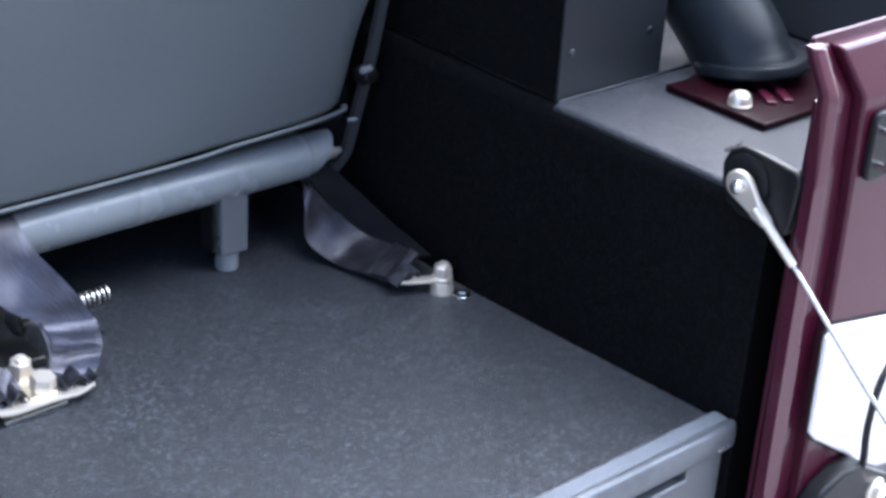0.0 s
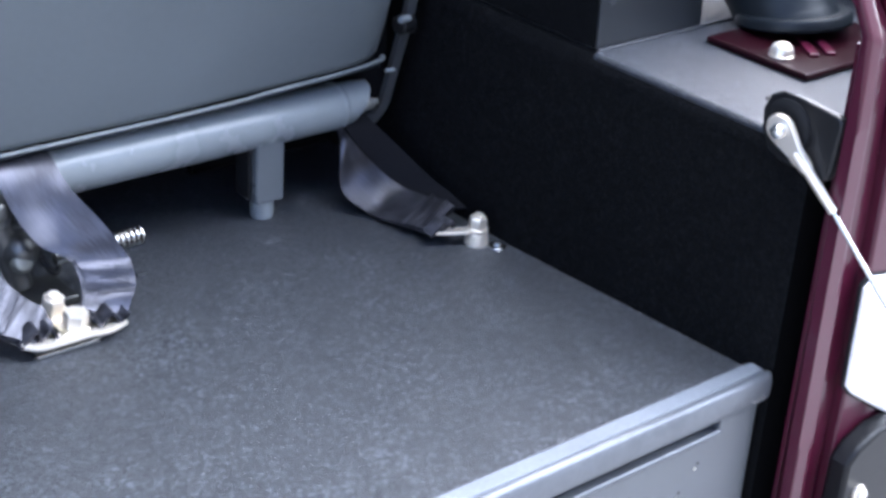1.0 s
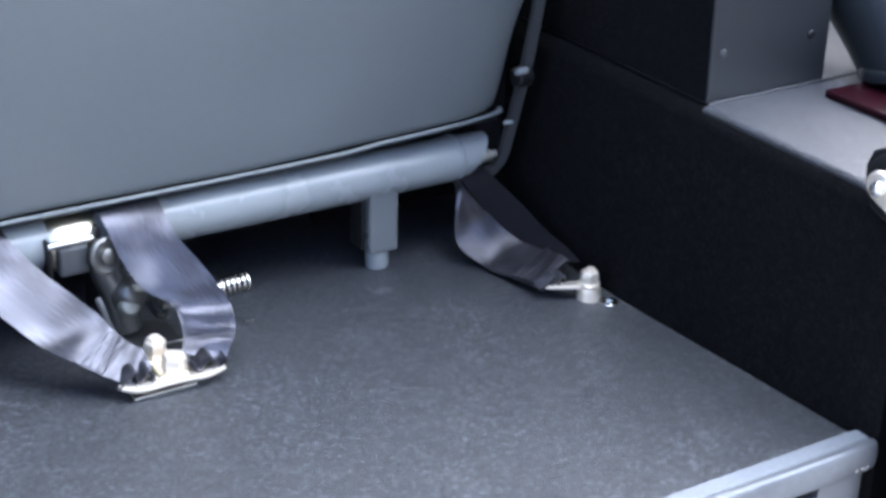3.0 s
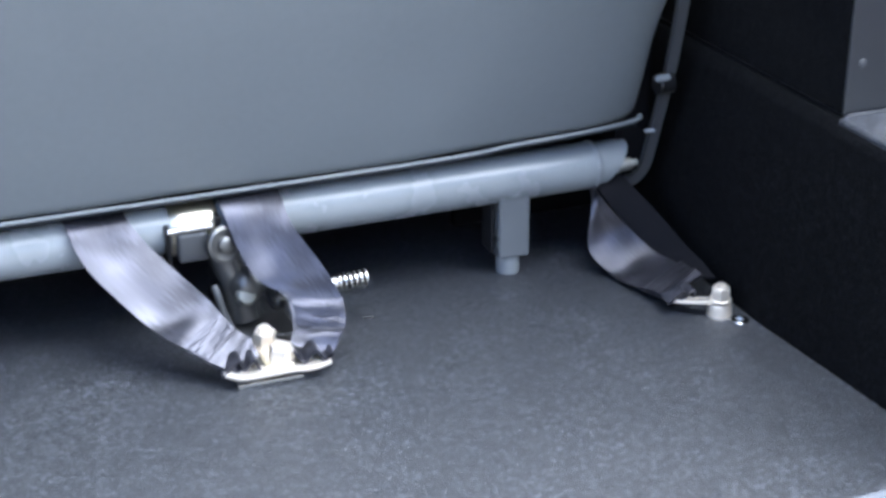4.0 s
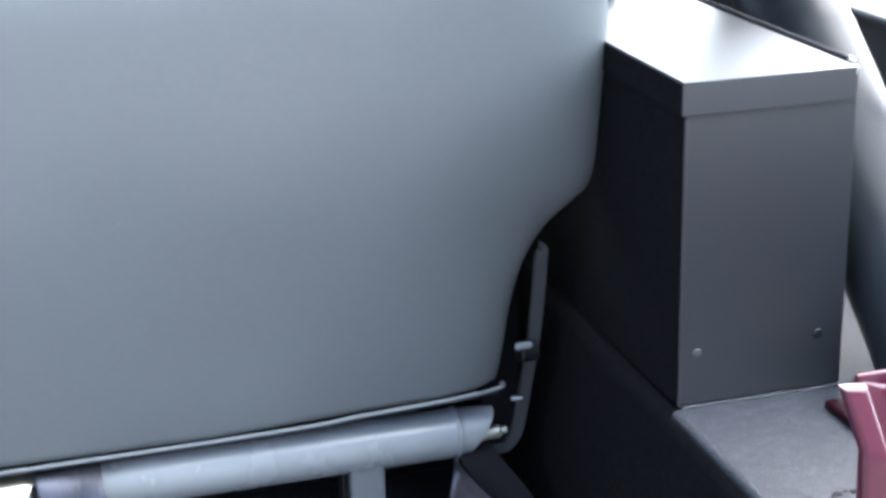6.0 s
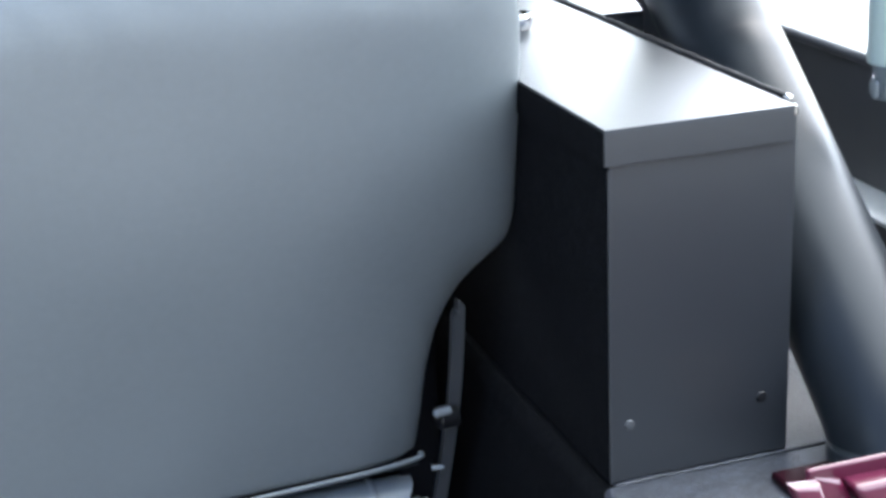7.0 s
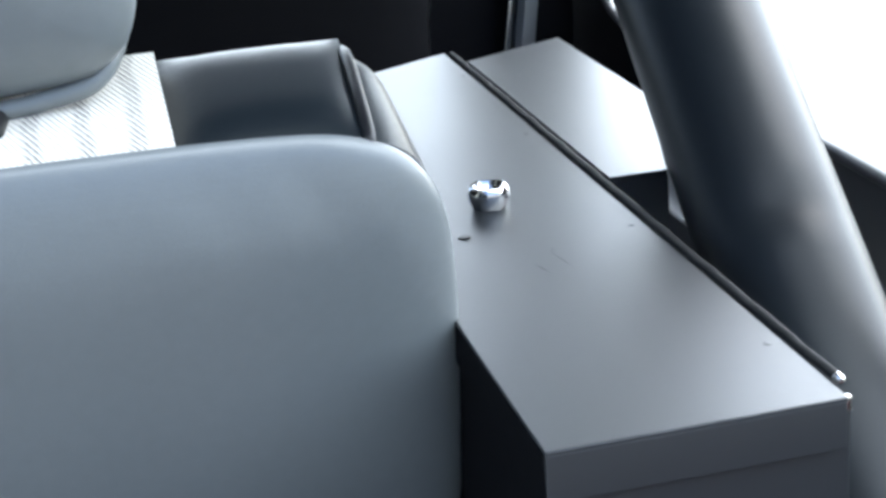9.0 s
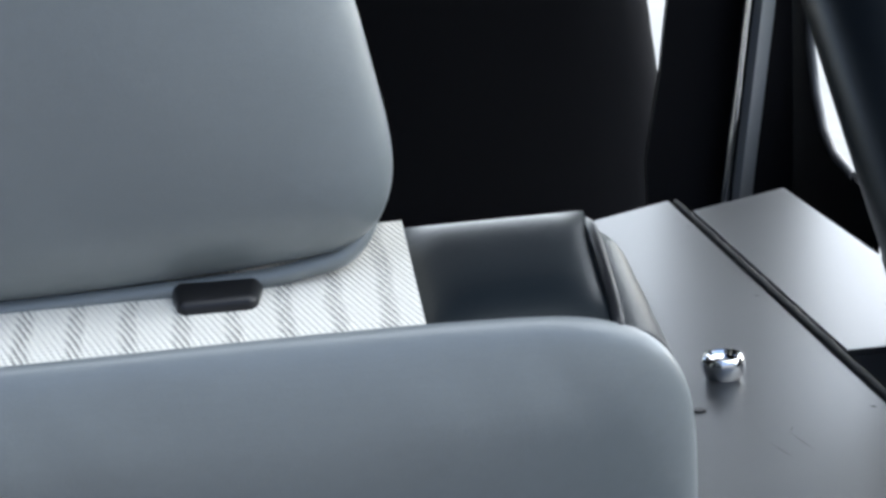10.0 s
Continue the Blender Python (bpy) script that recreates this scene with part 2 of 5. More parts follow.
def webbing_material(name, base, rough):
    """Woven belt: silky threads along the strap, sheen put into the colour as bands, with close ribs."""
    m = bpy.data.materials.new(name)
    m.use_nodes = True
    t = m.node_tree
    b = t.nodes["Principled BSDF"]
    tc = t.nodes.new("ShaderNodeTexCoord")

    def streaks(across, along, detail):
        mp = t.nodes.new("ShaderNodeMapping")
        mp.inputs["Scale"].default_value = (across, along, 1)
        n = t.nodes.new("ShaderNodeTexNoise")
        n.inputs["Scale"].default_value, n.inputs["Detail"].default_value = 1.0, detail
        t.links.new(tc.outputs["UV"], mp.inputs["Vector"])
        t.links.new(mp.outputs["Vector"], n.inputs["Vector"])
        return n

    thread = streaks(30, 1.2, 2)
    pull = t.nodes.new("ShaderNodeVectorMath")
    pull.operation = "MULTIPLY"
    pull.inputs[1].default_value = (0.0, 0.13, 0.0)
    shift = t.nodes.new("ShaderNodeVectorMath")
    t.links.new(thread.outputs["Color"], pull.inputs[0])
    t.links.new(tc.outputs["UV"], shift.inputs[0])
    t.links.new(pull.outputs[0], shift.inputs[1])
    # Broad light and dark bands: the cloth's sheen painted into its colour.
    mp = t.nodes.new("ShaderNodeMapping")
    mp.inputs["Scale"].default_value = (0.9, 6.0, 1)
    sheen_bands = t.nodes.new("ShaderNodeTexNoise")
    sheen_bands.inputs["Scale"].default_value, sheen_bands.inputs["Detail"].default_value = 1.0, 1.5
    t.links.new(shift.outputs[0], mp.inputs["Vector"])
    t.links.new(mp.outputs["Vector"], sheen_bands.inputs["Vector"])
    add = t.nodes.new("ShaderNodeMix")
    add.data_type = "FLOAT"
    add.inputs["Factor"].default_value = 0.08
    t.links.new(sheen_bands.outputs["Fac"], add.inputs["A"])
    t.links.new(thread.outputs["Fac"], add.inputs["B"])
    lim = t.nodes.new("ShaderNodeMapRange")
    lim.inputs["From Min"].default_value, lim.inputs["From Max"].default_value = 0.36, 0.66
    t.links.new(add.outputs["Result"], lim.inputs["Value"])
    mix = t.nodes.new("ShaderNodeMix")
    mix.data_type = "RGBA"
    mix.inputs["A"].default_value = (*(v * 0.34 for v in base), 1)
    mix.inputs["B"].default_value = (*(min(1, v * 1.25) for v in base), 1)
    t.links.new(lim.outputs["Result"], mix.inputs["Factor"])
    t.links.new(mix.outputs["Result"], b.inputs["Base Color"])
    b.inputs["Roughness"].default_value, b.inputs["Metallic"].default_value = rough, 0.75
    b.inputs["Specular IOR Level"].default_value, b.inputs["Anisotropic"].default_value = 0.7, 0.5
    w = t.nodes.new("ShaderNodeTexWave")
    w.bands_direction = "X"
    w.inputs["Scale"].default_value, w.inputs["Distortion"].default_value = 330, 2.5
    t.links.new(tc.outputs["Object"], w.inputs["Vector"])
    bp = t.nodes.new("ShaderNodeBump")
    bp.inputs["Strength"].default_value, bp.inputs["Distance"].default_value = 0.15, 0.0006
    t.links.new(w.outputs["Fac"], bp.inputs["Height"])
    t.links.new(bp.outputs["Normal"], b.inputs["Normal"])
    return m


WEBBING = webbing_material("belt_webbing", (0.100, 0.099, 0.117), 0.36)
WEB_MID = webbing_material("belt_webbing_fold", (0.105, 0.103, 0.122), 0.38)
WEB_DARK = material("belt_webbing_dark", (0.008, 0.008, 0.010), 0.85, spec=0.1, vary=0.2, scale=600, bump=0.2)
LATCH_STEEL = material("dark_latch_steel", (0.15, 0.15, 0.145), 0.38, metal=0.85, vary=0.15, scale=120, second=(0.13, 0.13, 0.125), second_amount=0.6, second_scale=40, bump=0.1)
DULL_ZINC = material("dull_zinc", (0.30, 0.30, 0.27), 0.42, metal=0.6, vary=0.12, scale=180)
PALE_METAL = material("cream_zinc", (0.92, 0.82, 0.70), 0.36, metal=0.7, vary=0.06, scale=150)
LEG_PAINT = material("grey_leg_paint", (0.130, 0.142, 0.148), 0.28, vary=0.06, scale=60, second=(0.10, 0.11, 0.115), second_amount=0.4, second_scale=25)
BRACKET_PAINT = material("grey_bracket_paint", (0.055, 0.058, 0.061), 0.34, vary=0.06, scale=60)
THREAD = material("dark_thread", (0.045, 0.045, 0.055), 0.8)
STEP_PAINT = material("pale_step_paint", (0.62, 0.62, 0.60), 0.4, vary=0.06, scale=40, second=(0.45, 0.45, 0.44), second_amount=0.4)
WHITE_LENS = material("white_lens", (0.90, 0.85, 0.82), 0.25, vary=0.03, coat=0.5)
PLUG_PLASTIC = material("grey_clear_plastic", (0.17, 0.19, 0.18), 0.12, vary=0.1, scale=60, coat=0.6)
PALE_TUBE = material("pale_plastic", (0.40, 0.48, 0.42), 0.3, vary=0.06, scale=40)
BODY_GREY = material("inner_body_paint", (0.055, 0.056, 0.06), 0.45, vary=0.1, scale=40, second=(0.09, 0.09, 0.09), second_amount=0.5)
# Blacker than the wheel box carpet: shade put into the rear return's colour.
SHADE_BLACK = material("shade_black", (0.0016, 0.0016, 0.0018), 0.95, vary=0.2, scale=500, bump=0.3, spec=0.03)
RUBBER = material("black_rubber", (0.010, 0.010, 0.011), 0.7, spec=0.2, vary=0.15, bump=0.1)
GROUND = material("grey_concrete", (0.19, 0.185, 0.18), 0.85, vary=0.15, scale=9, bump=0.3, second=(0.16, 0.16, 0.155), second_amount=0.6, second_scale=0.6)
WEAVE = weave_material()


# ---- mesh helpers ----
def part(name, bm, mat, parent=None, label="", smooth=True):
    """One mesh object, under a thing or a part."""
    bmesh.ops.recalc_face_normals(bm, faces=bm.faces)
    me = bpy.data.meshes.new(name)
    bm.to_mesh(me)
    bm.free()
    me.materials.append(mat)
    for p in me.polygons:
        p.use_smooth = smooth
    ob = new(name, me)
    if smooth:
        me.set_sharp_from_angle(angle=radians(38))
        flat = ob.modifiers.new("weighted_normals", "WEIGHTED_NORMAL")   # keeps broad faces flat beside their rounded edges
        flat.keep_sharp, flat.weight = True, 50
    if parent is not None:
        ob.parent = parent
    if label:
        ob["label"] = label
    return ob


def empty(name, m, label, category, group="", kind=""):
    ob = new(name)
    ob.empty_display_size = 0.05
    ob.matrix_world = m
    return tagged(ob, label, category, group, kind)


def add_box(bm, lo, hi, bevel=0.0, seg=2, m=None):
    x0, y0, z0 = lo
    x1, y1, z1 = hi
    vs = [bm.verts.new(p) for p in ((x0, y0, z0), (x1, y0, z0), (x1, y1, z0), (x0, y1, z0), (x0, y0, z1), (x1, y0, z1), (x1, y1, z1), (x0, y1, z1))]
    fs = [bm.faces.new([vs[i] for i in q]) for q in ((0, 3, 2, 1), (4, 5, 6, 7), (0, 1, 5, 4), (1, 2, 6, 5), (2, 3, 7, 6), (3, 0, 4, 7))]
    if bevel:
        es = list({ed for f in fs for ed in f.edges})
        got = bmesh.ops.bevel(bm, geom=es, offset=bevel, segments=seg, profile=0.5, affect="EDGES")
        vs = list({v for f in got["faces"] for v in f.verts} | {v for v in vs if v.is_valid})
    if m is not None:
        bmesh.ops.transform(bm, matrix=m, verts=vs)
    return bm


def box(lo, hi, bevel=0.0, seg=2):
    return add_box(bmesh.new(), lo, hi, bevel, seg)


def frame_at(p, d):
    return Matrix.Translation(p) @ Vector(d).to_track_quat("Z", "Y").to_matrix().to_4x4()


def add_lathe(bm, profile, p=(0, 0, 0), d=(0, 0, 1), n=24):
    """A turned solid: profile of (radius, height) along d from p."""
    m = frame_at(p, d)
    rings = []
    for r, h in profile:
        if r < 1e-6:
            rings.append([bm.verts.new(m @ Vector((0, 0, h)))])
        else:
            rings.append([bm.verts.new(m @ Vector((r * math.cos(6.28318531 * k / n), r * math.sin(6.28318531 * k / n), h))) for k in range(n)])
    for a_, b_ in zip(rings, rings[1:]):
        for k in range(n):
            q = [a_[k % len(a_)], a_[(k + 1) % len(a_)], b_[(k + 1) % len(b_)], b_[k % len(b_)]]
            q = [v for i, v in enumerate(q) if v not in q[:i]]
            if len(q) > 2:
                bm.faces.new(q)
    for ring in (rings[0], rings[-1]):
        if len(ring) > 2:
            bm.faces.new(ring)
    return bm


def lathe(profile, p=(0, 0, 0), d=(0, 0, 1), n=24):
    return add_lathe(bmesh.new(), profile, p, d, n)


def spline(pts, n):
    """A smooth line through the points, as n + 1 points evenly along the parameter."""
    pts = [Vector(p) for p in pts]
    out = []
    for i in range(n + 1):
        u = i / n * (len(pts) - 1)
        k = min(int(u), len(pts) - 2)
        f = u - k
        p0, p1, p2, p3 = (pts[max(0, min(len(pts) - 1, k + j))] for j in (-1, 0, 1, 2))
        out.append(0.5 * (2 * p1 + (p2 - p0) * f + (2 * p0 - 5 * p1 + 4 * p2 - p3) * f * f + (3 * p1 - p0 - 3 * p2 + p3) * f ** 3))
    return out


def add_pipe(bm, path, radius, n=12, section=None):
    """A tube along a path; radius may be a function of 0..1; section: points of a cross-section instead of a circle."""
    path = [Vector(p) for p in path]
    rings, side = [], None
    for i, p in enumerate(path):
        d = (path[min(i + 1, len(path) - 1)] - path[max(i - 1, 0)]).normalized()
        if side is None:
            side = d.orthogonal().normalized() if abs(d.z) > 0.9 else d.cross(Vector((0, 0, 1))).normalized()
        side = (side - d * side.dot(d)).normalized()
        up = side.cross(d)
        r = radius(i / (len(path) - 1)) if callable(radius) else radius
        sec = section or [(math.cos(6.28318531 * k / n), math.sin(6.28318531 * k / n)) for k in range(n)]
        rings.append([bm.verts.new(p + side * (a_ * r) + up * (b_ * r)) for a_, b_ in sec])
    for a_, b_ in zip(rings, rings[1:]):
        for k in range(len(a_)):
            bm.faces.new((a_[k], a_[(k + 1) % len(a_)], b_[(k + 1) % len(a_)], b_[k]))
    bm.faces.new(rings[0])
    bm.faces.new(rings[-1])
    return bm


def pipe(path, radius, n=12, section=None):
    return add_pipe(bmesh.new(), path, radius, n, section)


def ribbon(left, right, thick=0.0014, n=28, across=6, crown=0.0, wave=0.0):
    """A strap between two smooth edges, with a thickness and a slight crown."""
    bm = bmesh.new()
    a_, b_ = spline(left, n), spline(right, n)
    rows = []
    for i in range(n + 1):
        d = (a_[min(i + 1, n)] + b_[min(i + 1, n)] - a_[max(i - 1, 0)] - b_[max(i - 1, 0)]).normalized()
        nor = (b_[i] - a_[i]).cross(d).normalized()
        row = []
        for s in (1, -1):
            for k in range(across + 1):
                f = k / across if s > 0 else 1 - k / across
                row.append(bm.verts.new(a_[i].lerp(b_[i], f) + nor * (s * thick / 2 + crown * 4 * f * (1 - f) + wave * (math.sin(i / n * 17 + 2.2 * f) * math.sin(i / n * 6.0 + 0.6) + 0.35 * math.sin(i / n * 8 + 11 * f)) * min(1.0, 4 * i / n, 4 * (1 - i / n)))))
        rows.append(row)
    m_ = len(rows[0])
    uv = bm.loops.layers.uv.new("along")
    across_u = [k / across for k in range(across + 1)] + [1 - k / across for k in range(across + 1)]
    for i, (r0, r1) in enumerate(zip(rows, rows[1:])):
        for k in range(m_):
            f_ = bm.faces.new((r0[k], r0[(k + 1) % m_], r1[(k + 1) % m_], r1[k]))
            for lp, (u_, v_) in zip(f_.loops, ((k, i), ((k + 1) % m_, i), ((k + 1) % m_, i + 1), (k, i + 1))):
                lp[uv].uv = (across_u[u_], v_ / n)
    bm.faces.new(rows[0])
    bm.faces.new(rows[-1])
    return bm


def pillow(outline, thick, radius, seg=6, back_radius=None):
    """A padded panel: outline of (x, z), rounded towards -y (rear) and +y, thick along y. The outline runs clockwise or not, closed."""
    bm = bmesh.new()
    pts = [Vector((p[0], p[1])) for p in outline]
    n = len(pts)
    area = sum(pts[i].x * pts[(i + 1) % n].y - pts[(i + 1) % n].x * pts[i].y for i in range(n))
    s = 1 if area > 0 else -1
    nor = []
    for i in range(n):
        d = (pts[(i + 1) % n] - pts[i - 1]).normalized()
        nor.append(Vector((-d.y, d.x)) * s)
    rings = []
    br = back_radius or radius
    prof = [(i_, y_) for i_, y_ in ((radius * (1 - math.cos(k / seg * math.pi / 2)), radius * (1 - math.sin(k / seg * math.pi / 2))) for k in range(seg + 1))][::-1]
    prof += [(br * (1 - math.cos(k / seg * math.pi / 2)), thick - br * (1 - math.sin(k / seg * math.pi / 2))) for k in range(seg + 1)]
    for inset, y in prof:
        rings.append([bm.verts.new((pts[i].x + nor[i].x * inset, y, pts[i].y + nor[i].y * inset)) for i in range(n)])
    for a_, b_ in zip(rings, rings[1:]):
        for k in range(n):
            bm.faces.new((a_[k], a_[(k + 1) % n], b_[(k + 1) % n], b_[k]))
    caps = [bm.faces.new(rings[0]), bm.faces.new(rings[-1])]
    bmesh.ops.inset_individual(bm, faces=caps, thickness=min(0.004, radius * 0.6))
    return bm


def hex_bolt(name, p, d, r, h, mat, parent, washer=0.0, stud=0.0, label=""):
    """A hexagon head with a chamfered top, on a washer if one is given, with a stud end beyond it."""
    bm = bmesh.new()
    z = 0.0
    if washer:
        add_lathe(bm, [(washer, 0), (washer, 0.0014), (washer - 0.0006, 0.002), (r * 0.5, 0.002)], p, d, 24)
        z = 0.002
    add_lathe(bm, [(r, z), (r, z + h * 0.8), (r * 0.86, z + h)], p, d, 6)
    if stud:
        add_lathe(bm, [(r * 0.5, z), (r * 0.5, z + h + stud * 0.8), (r * 0.38, z + h + stud)], p, d, 14)
    return part(name, bm, mat, parent, label)


# ---- the setting: load floor, wheel box, body ----
ground = part("ground", box((-60, -60, -0.80), (60, 60, -0.75)), GROUND)
tagged(ground, "pale concrete ground under the vehicle", "ground", kind="structure")

# Unseen wall, added to hold back sky light from the rear.
rear_block = part("wall_light_block", box((-7.0, -3.1, -0.75), (4.5, -2.9, 1.35), 0.02), GROUND)
tagged(rear_block, "unseen plain grey wall added to cut light from behind", "wall", kind="structure")

floor = part("floor", box((-1.24, 0.004, -0.018), (0.024, 1.02, 0.0), 0.002), CARPET)
tagged(floor, "flat load floor in short grey flecked carpet", "floor", kind="structure")
front_floor = part("floor", box((-1.24, 1.022, -0.25), (0.40, 2.6, -0.2)), BLACK_CARPET)
tagged(front_floor, "dark carpeted floor under the front seats", "floor", kind="structure")

# Alloy edge trim along the rear of the floor: a flat tread, a thin groove and a rounded nose; the painted panel with its slot below.


def extrude_x(sec_, stations):
    """A section of (y, z) drawn along x; each station is (x, scale)."""
    bm_ = bmesh.new()
    rows_ = [[bm_.verts.new((x, y * k, z * k)) for y, z in sec_] for x, k in stations]
    for a_, b_ in zip(rows_, rows_[1:]):
        for k in range(len(sec_)):
            bm_.faces.new((a_[k], a_[(k + 1) % len(sec_)], b_[(k + 1) % len(sec_)], b_[k]))
    bm_.faces.new(rows_[0]), bm_.faces.new(rows_[-1])
    return bm_


nose = [(-0.0125, -0.0132), (-0.0142, -0.0100), (-0.0146, -0.002), (-0.0142, 0.0030), (-0.0134, 0.0062), (-0.0120, 0.0082), (-0.0096, 0.0090), (-0.0074, 0.0088), (-0.0068, 0.0080), (-0.0066, 0.0040), (0.0, 0.001), (0.0, -0.0132)]
edge_trim = part("trim", extrude_x(nose, ((-1.235, 1), (0.008, 1), (0.013, 0.96), (0.016, 0.84))), ALLOY)
tagged(edge_trim, "worn alloy edge trim along the load floor", "edge trim", kind="structure")
tread = [(-0.0048, 0.001), (-0.0048, 0.0068), (-0.0040, 0.0076), (0.0075, 0.0078), (0.0108, 0.0050), (0.0118, 0.001)]
part("tread", extrude_x(tread, ((-1.235, 1), (0.008, 1), (0.013, 0.97), (0.0155, 0.86))), TREAD, edge_trim, "dull textured tread band")
for k in range(3):
    part("dimple", lathe([(0.0013, 0), (0.0010, 0.0005), (0, 0.0008)], (0.0070 - 0.0052 * k, -0.0140, -0.0085), (0, -1, 0), 10), STEEL, edge_trim)

sill_panel = empty("panel", pose(0, 0, 0), "grey painted panel below the load floor edge", "panel", kind="structure")
bm = bmesh.new()
front_line = [(-1.235, -0.011), (-0.0341, -0.011), (-0.0340, -0.011), (-0.002, -0.011), (0.004, -0.0102), (0.009, -0.0078), (0.0125, -0.0040), (0.014, 0.0)]
cols = [[bm.verts.new((x, y, z)) for z in (-0.30, -0.0245 if x < -0.03405 else -0.0136)] for x, y in front_line]
backs = [[bm.verts.new((x, 0.002, v.co.z)) for v in col] for (x, y), col in zip(front_line, cols)]
for k in range(len(cols) - 1):
    bm.faces.new((cols[k][0], cols[k + 1][0], cols[k + 1][1], cols[k][1]))
    bm.faces.new((cols[k][1], cols[k + 1][1], backs[k + 1][1], backs[k][1]))
part("plate", bm, SILL_PAINT, sill_panel)
part("slot", box((-1.235, -0.0030, -0.0243), (-0.0342, 0.0, -0.0134)), BLACK_PLASTIC, sill_panel, "dark long slot")
part("channel_lip", pipe([(-1.235 + 1.2008 * k / 12, -0.0110, -0.0238) for k in range(13)], 0.0021, 10), ALLOY, sill_panel, "bright lip of the long slot")
for x, z in ((-0.055, -0.047), (-0.071, -0.066)):
    part("rivet", lathe([(0.0016, 0), (0.0016, 0.0006), (0.0008, 0.001), (0, 0.001)], (x, -0.011, z), (0, -1, 0), 12), STEEL, sill_panel, "small dull rivet")
    part("rivet_hole", lathe([(0.0011, 0), (0.0011, 0.0003), (0, 0.0003)], (x + 0.0028, -0.011, z + 0.0035), (0, -1, 0), 10), BLACK_PLASTIC, sill_panel)

# Wheel box: the carpeted inner wall leans outwards a little, the top is a broad carpeted ledge.
bm = bmesh.new()
prof = [(0.0, -0.30), (0.0, 0.0), (0.0045, 0.045), (0.018, 0.164), (0.0205, 0.1715), (0.025, 0.176), (0.04, 0.1765), (0.36, 0.1765), (0.36, -0.30)]
flared = [(x + 0.018 * max(0.0, 1 - max(0.0, z) / 0.17) if x < 0.03 else x, z) for x, z in prof]
rows = [[bm.verts.new((x, y, z)) for x, z in p] for y, p in ((-0.010, flared), (0.25, prof), (1.02, prof))]
for r0, r1 in zip(rows, rows[1:]):
    for k in range(9):
        bm.faces.new((r0[k], r0[(k + 1) % 9], r1[(k + 1) % 9], r1[k]))
bm.faces.new(rows[0]), bm.faces.new(rows[-1])
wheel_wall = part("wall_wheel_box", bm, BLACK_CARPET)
bm = bmesh.new()
prof = flared[:6] + [(0.046, 0.176), (0.046, -0.30)]
r0 = [bm.verts.new((x + 0.030, -0.018, z)) for x, z in prof]
r1 = [bm.verts.new((x, -0.0102, z)) for x, z in prof]
for k in range(len(prof)):
    bm.faces.new((r0[k], r0[(k + 1) % len(prof)], r1[(k + 1) % len(prof)], r1[k]))
bm.faces.new(r0), bm.faces.new(r1)
part("rear_return", bm, SHADE_BLACK, wheel_wall)
tagged(wheel_wall, "black carpeted side of the wheel box", "wheel box", kind="structure")
bm = bmesh.new()
add_box(bm, (0.0225, -0.009, 0.170), (0.317, 0.2075, 0.1785), 0.005, 5)
add_box(bm, (0.0320, 0.2076, 0.172), (0.317, 1.02, 0.1783), 0.001, 1)
ledge = part("trim_ledge", bm, LEDGE_CARPET)
tagged(ledge, "grey flecked carpet on top of the wheel box", "ledge", kind="structure")

bm = bmesh.new()
for k, (x, y, r) in enumerate(((0.065, 0.069, 0.0026), (0.0685, 0.0705, 0.0034), (0.074, 0.072, 0.0018), (0.0785, 0.070, 0.0030), (0.082, 0.0715, 0.0022), (0.088, 0.074, 0.0012))):
    add_lathe(bm, [(r, 0), (r * 0.8, 0.0004), (0, 0.0005)], (x, y, 0.1784), (0, 0, 1), 9)
part("stain", bm, RUBBER, ledge, "dark scuffed stain")

# Side of the tub: lower panel, small step, upper panel and top rail.
side = empty("wall_side", pose(0, 0, 0), "dark painted inner side of the open tub", "body side", kind="structure")
part("lower_panel", box((0.318, -0.03, 0.1787), (0.40, 0.95, 0.247), 0.002), BODY_GREY, side)
part("step", box((0.314, -0.03, 0.2472), (0.40, 0.95, 0.2515), 0.0015), STEP_PAINT, side, "pale grey step along the side")
part("upper_panel", box((0.352, -0.03, 0.2517), (0.40, 0.95, 0.3458), 0.002), BODY_GREY, side)
part("rail", box((0.343, -0.03, 0.3460), (0.41, 0.95, 0.3560), 0.004, 3), BODY_GREY, side)
bm = bmesh.new()
prof = [(0.951, -0.20), (0.951, 0.345), (1.0, 0.357), (1.045, 0.366), (1.073, 0.383), (1.093, 0.415), (1.106, 0.455), (1.116, 0.70), (1.122, 1.075), (1.17, 1.075), (1.17, -0.20)]
r0 = [bm.verts.new((0.346, y, z)) for y, z in prof]
r1 = [bm.verts.new((0.351, y, z)) for y, z in prof]
for k in range(len(prof)):
    bm.faces.new((r0[k], r0[(k + 1) % len(prof)], r1[(k + 1) % len(prof)], r1[k]))
bm.faces.new(r0), bm.faces.new(r1)
part("corner_frame", bm, BLACK_CLOTH, side, "black rounded window corner")
part("seal", pipe([(0.3475, y, z) for y, z in prof[2:9]], 0.0042, 10), BODY_GREY, side, "grey rubber window seal")
part("knob", lathe([(0.007, 0), (0.007, 0.003), (0.0055, 0.010), (0.0035, 0.012), (0, 0.012)], (0.340, 0.505, 0.2515), (0, 0, 1), 16), BLACK_PLASTIC, side, "small black knob on the step")
left_side = empty("wall_left", pose(0, 0, 0), "dark painted inner side of the open tub", "body side", kind="structure")
part("panel", box((-1.62, -0.03, -0.30), (-1.245, 2.4, 0.366), 0.004), BODY_GREY, left_side)
# Unseen sheet above the panel, added to block light from the left.
part("left_light_block", box((-1.62, -0.03, 0.3662), (-1.60, 2.4, 1.08), 0.004), BLACK_CLOTH, left_side, "unseen black sheet added to cut light from the left")

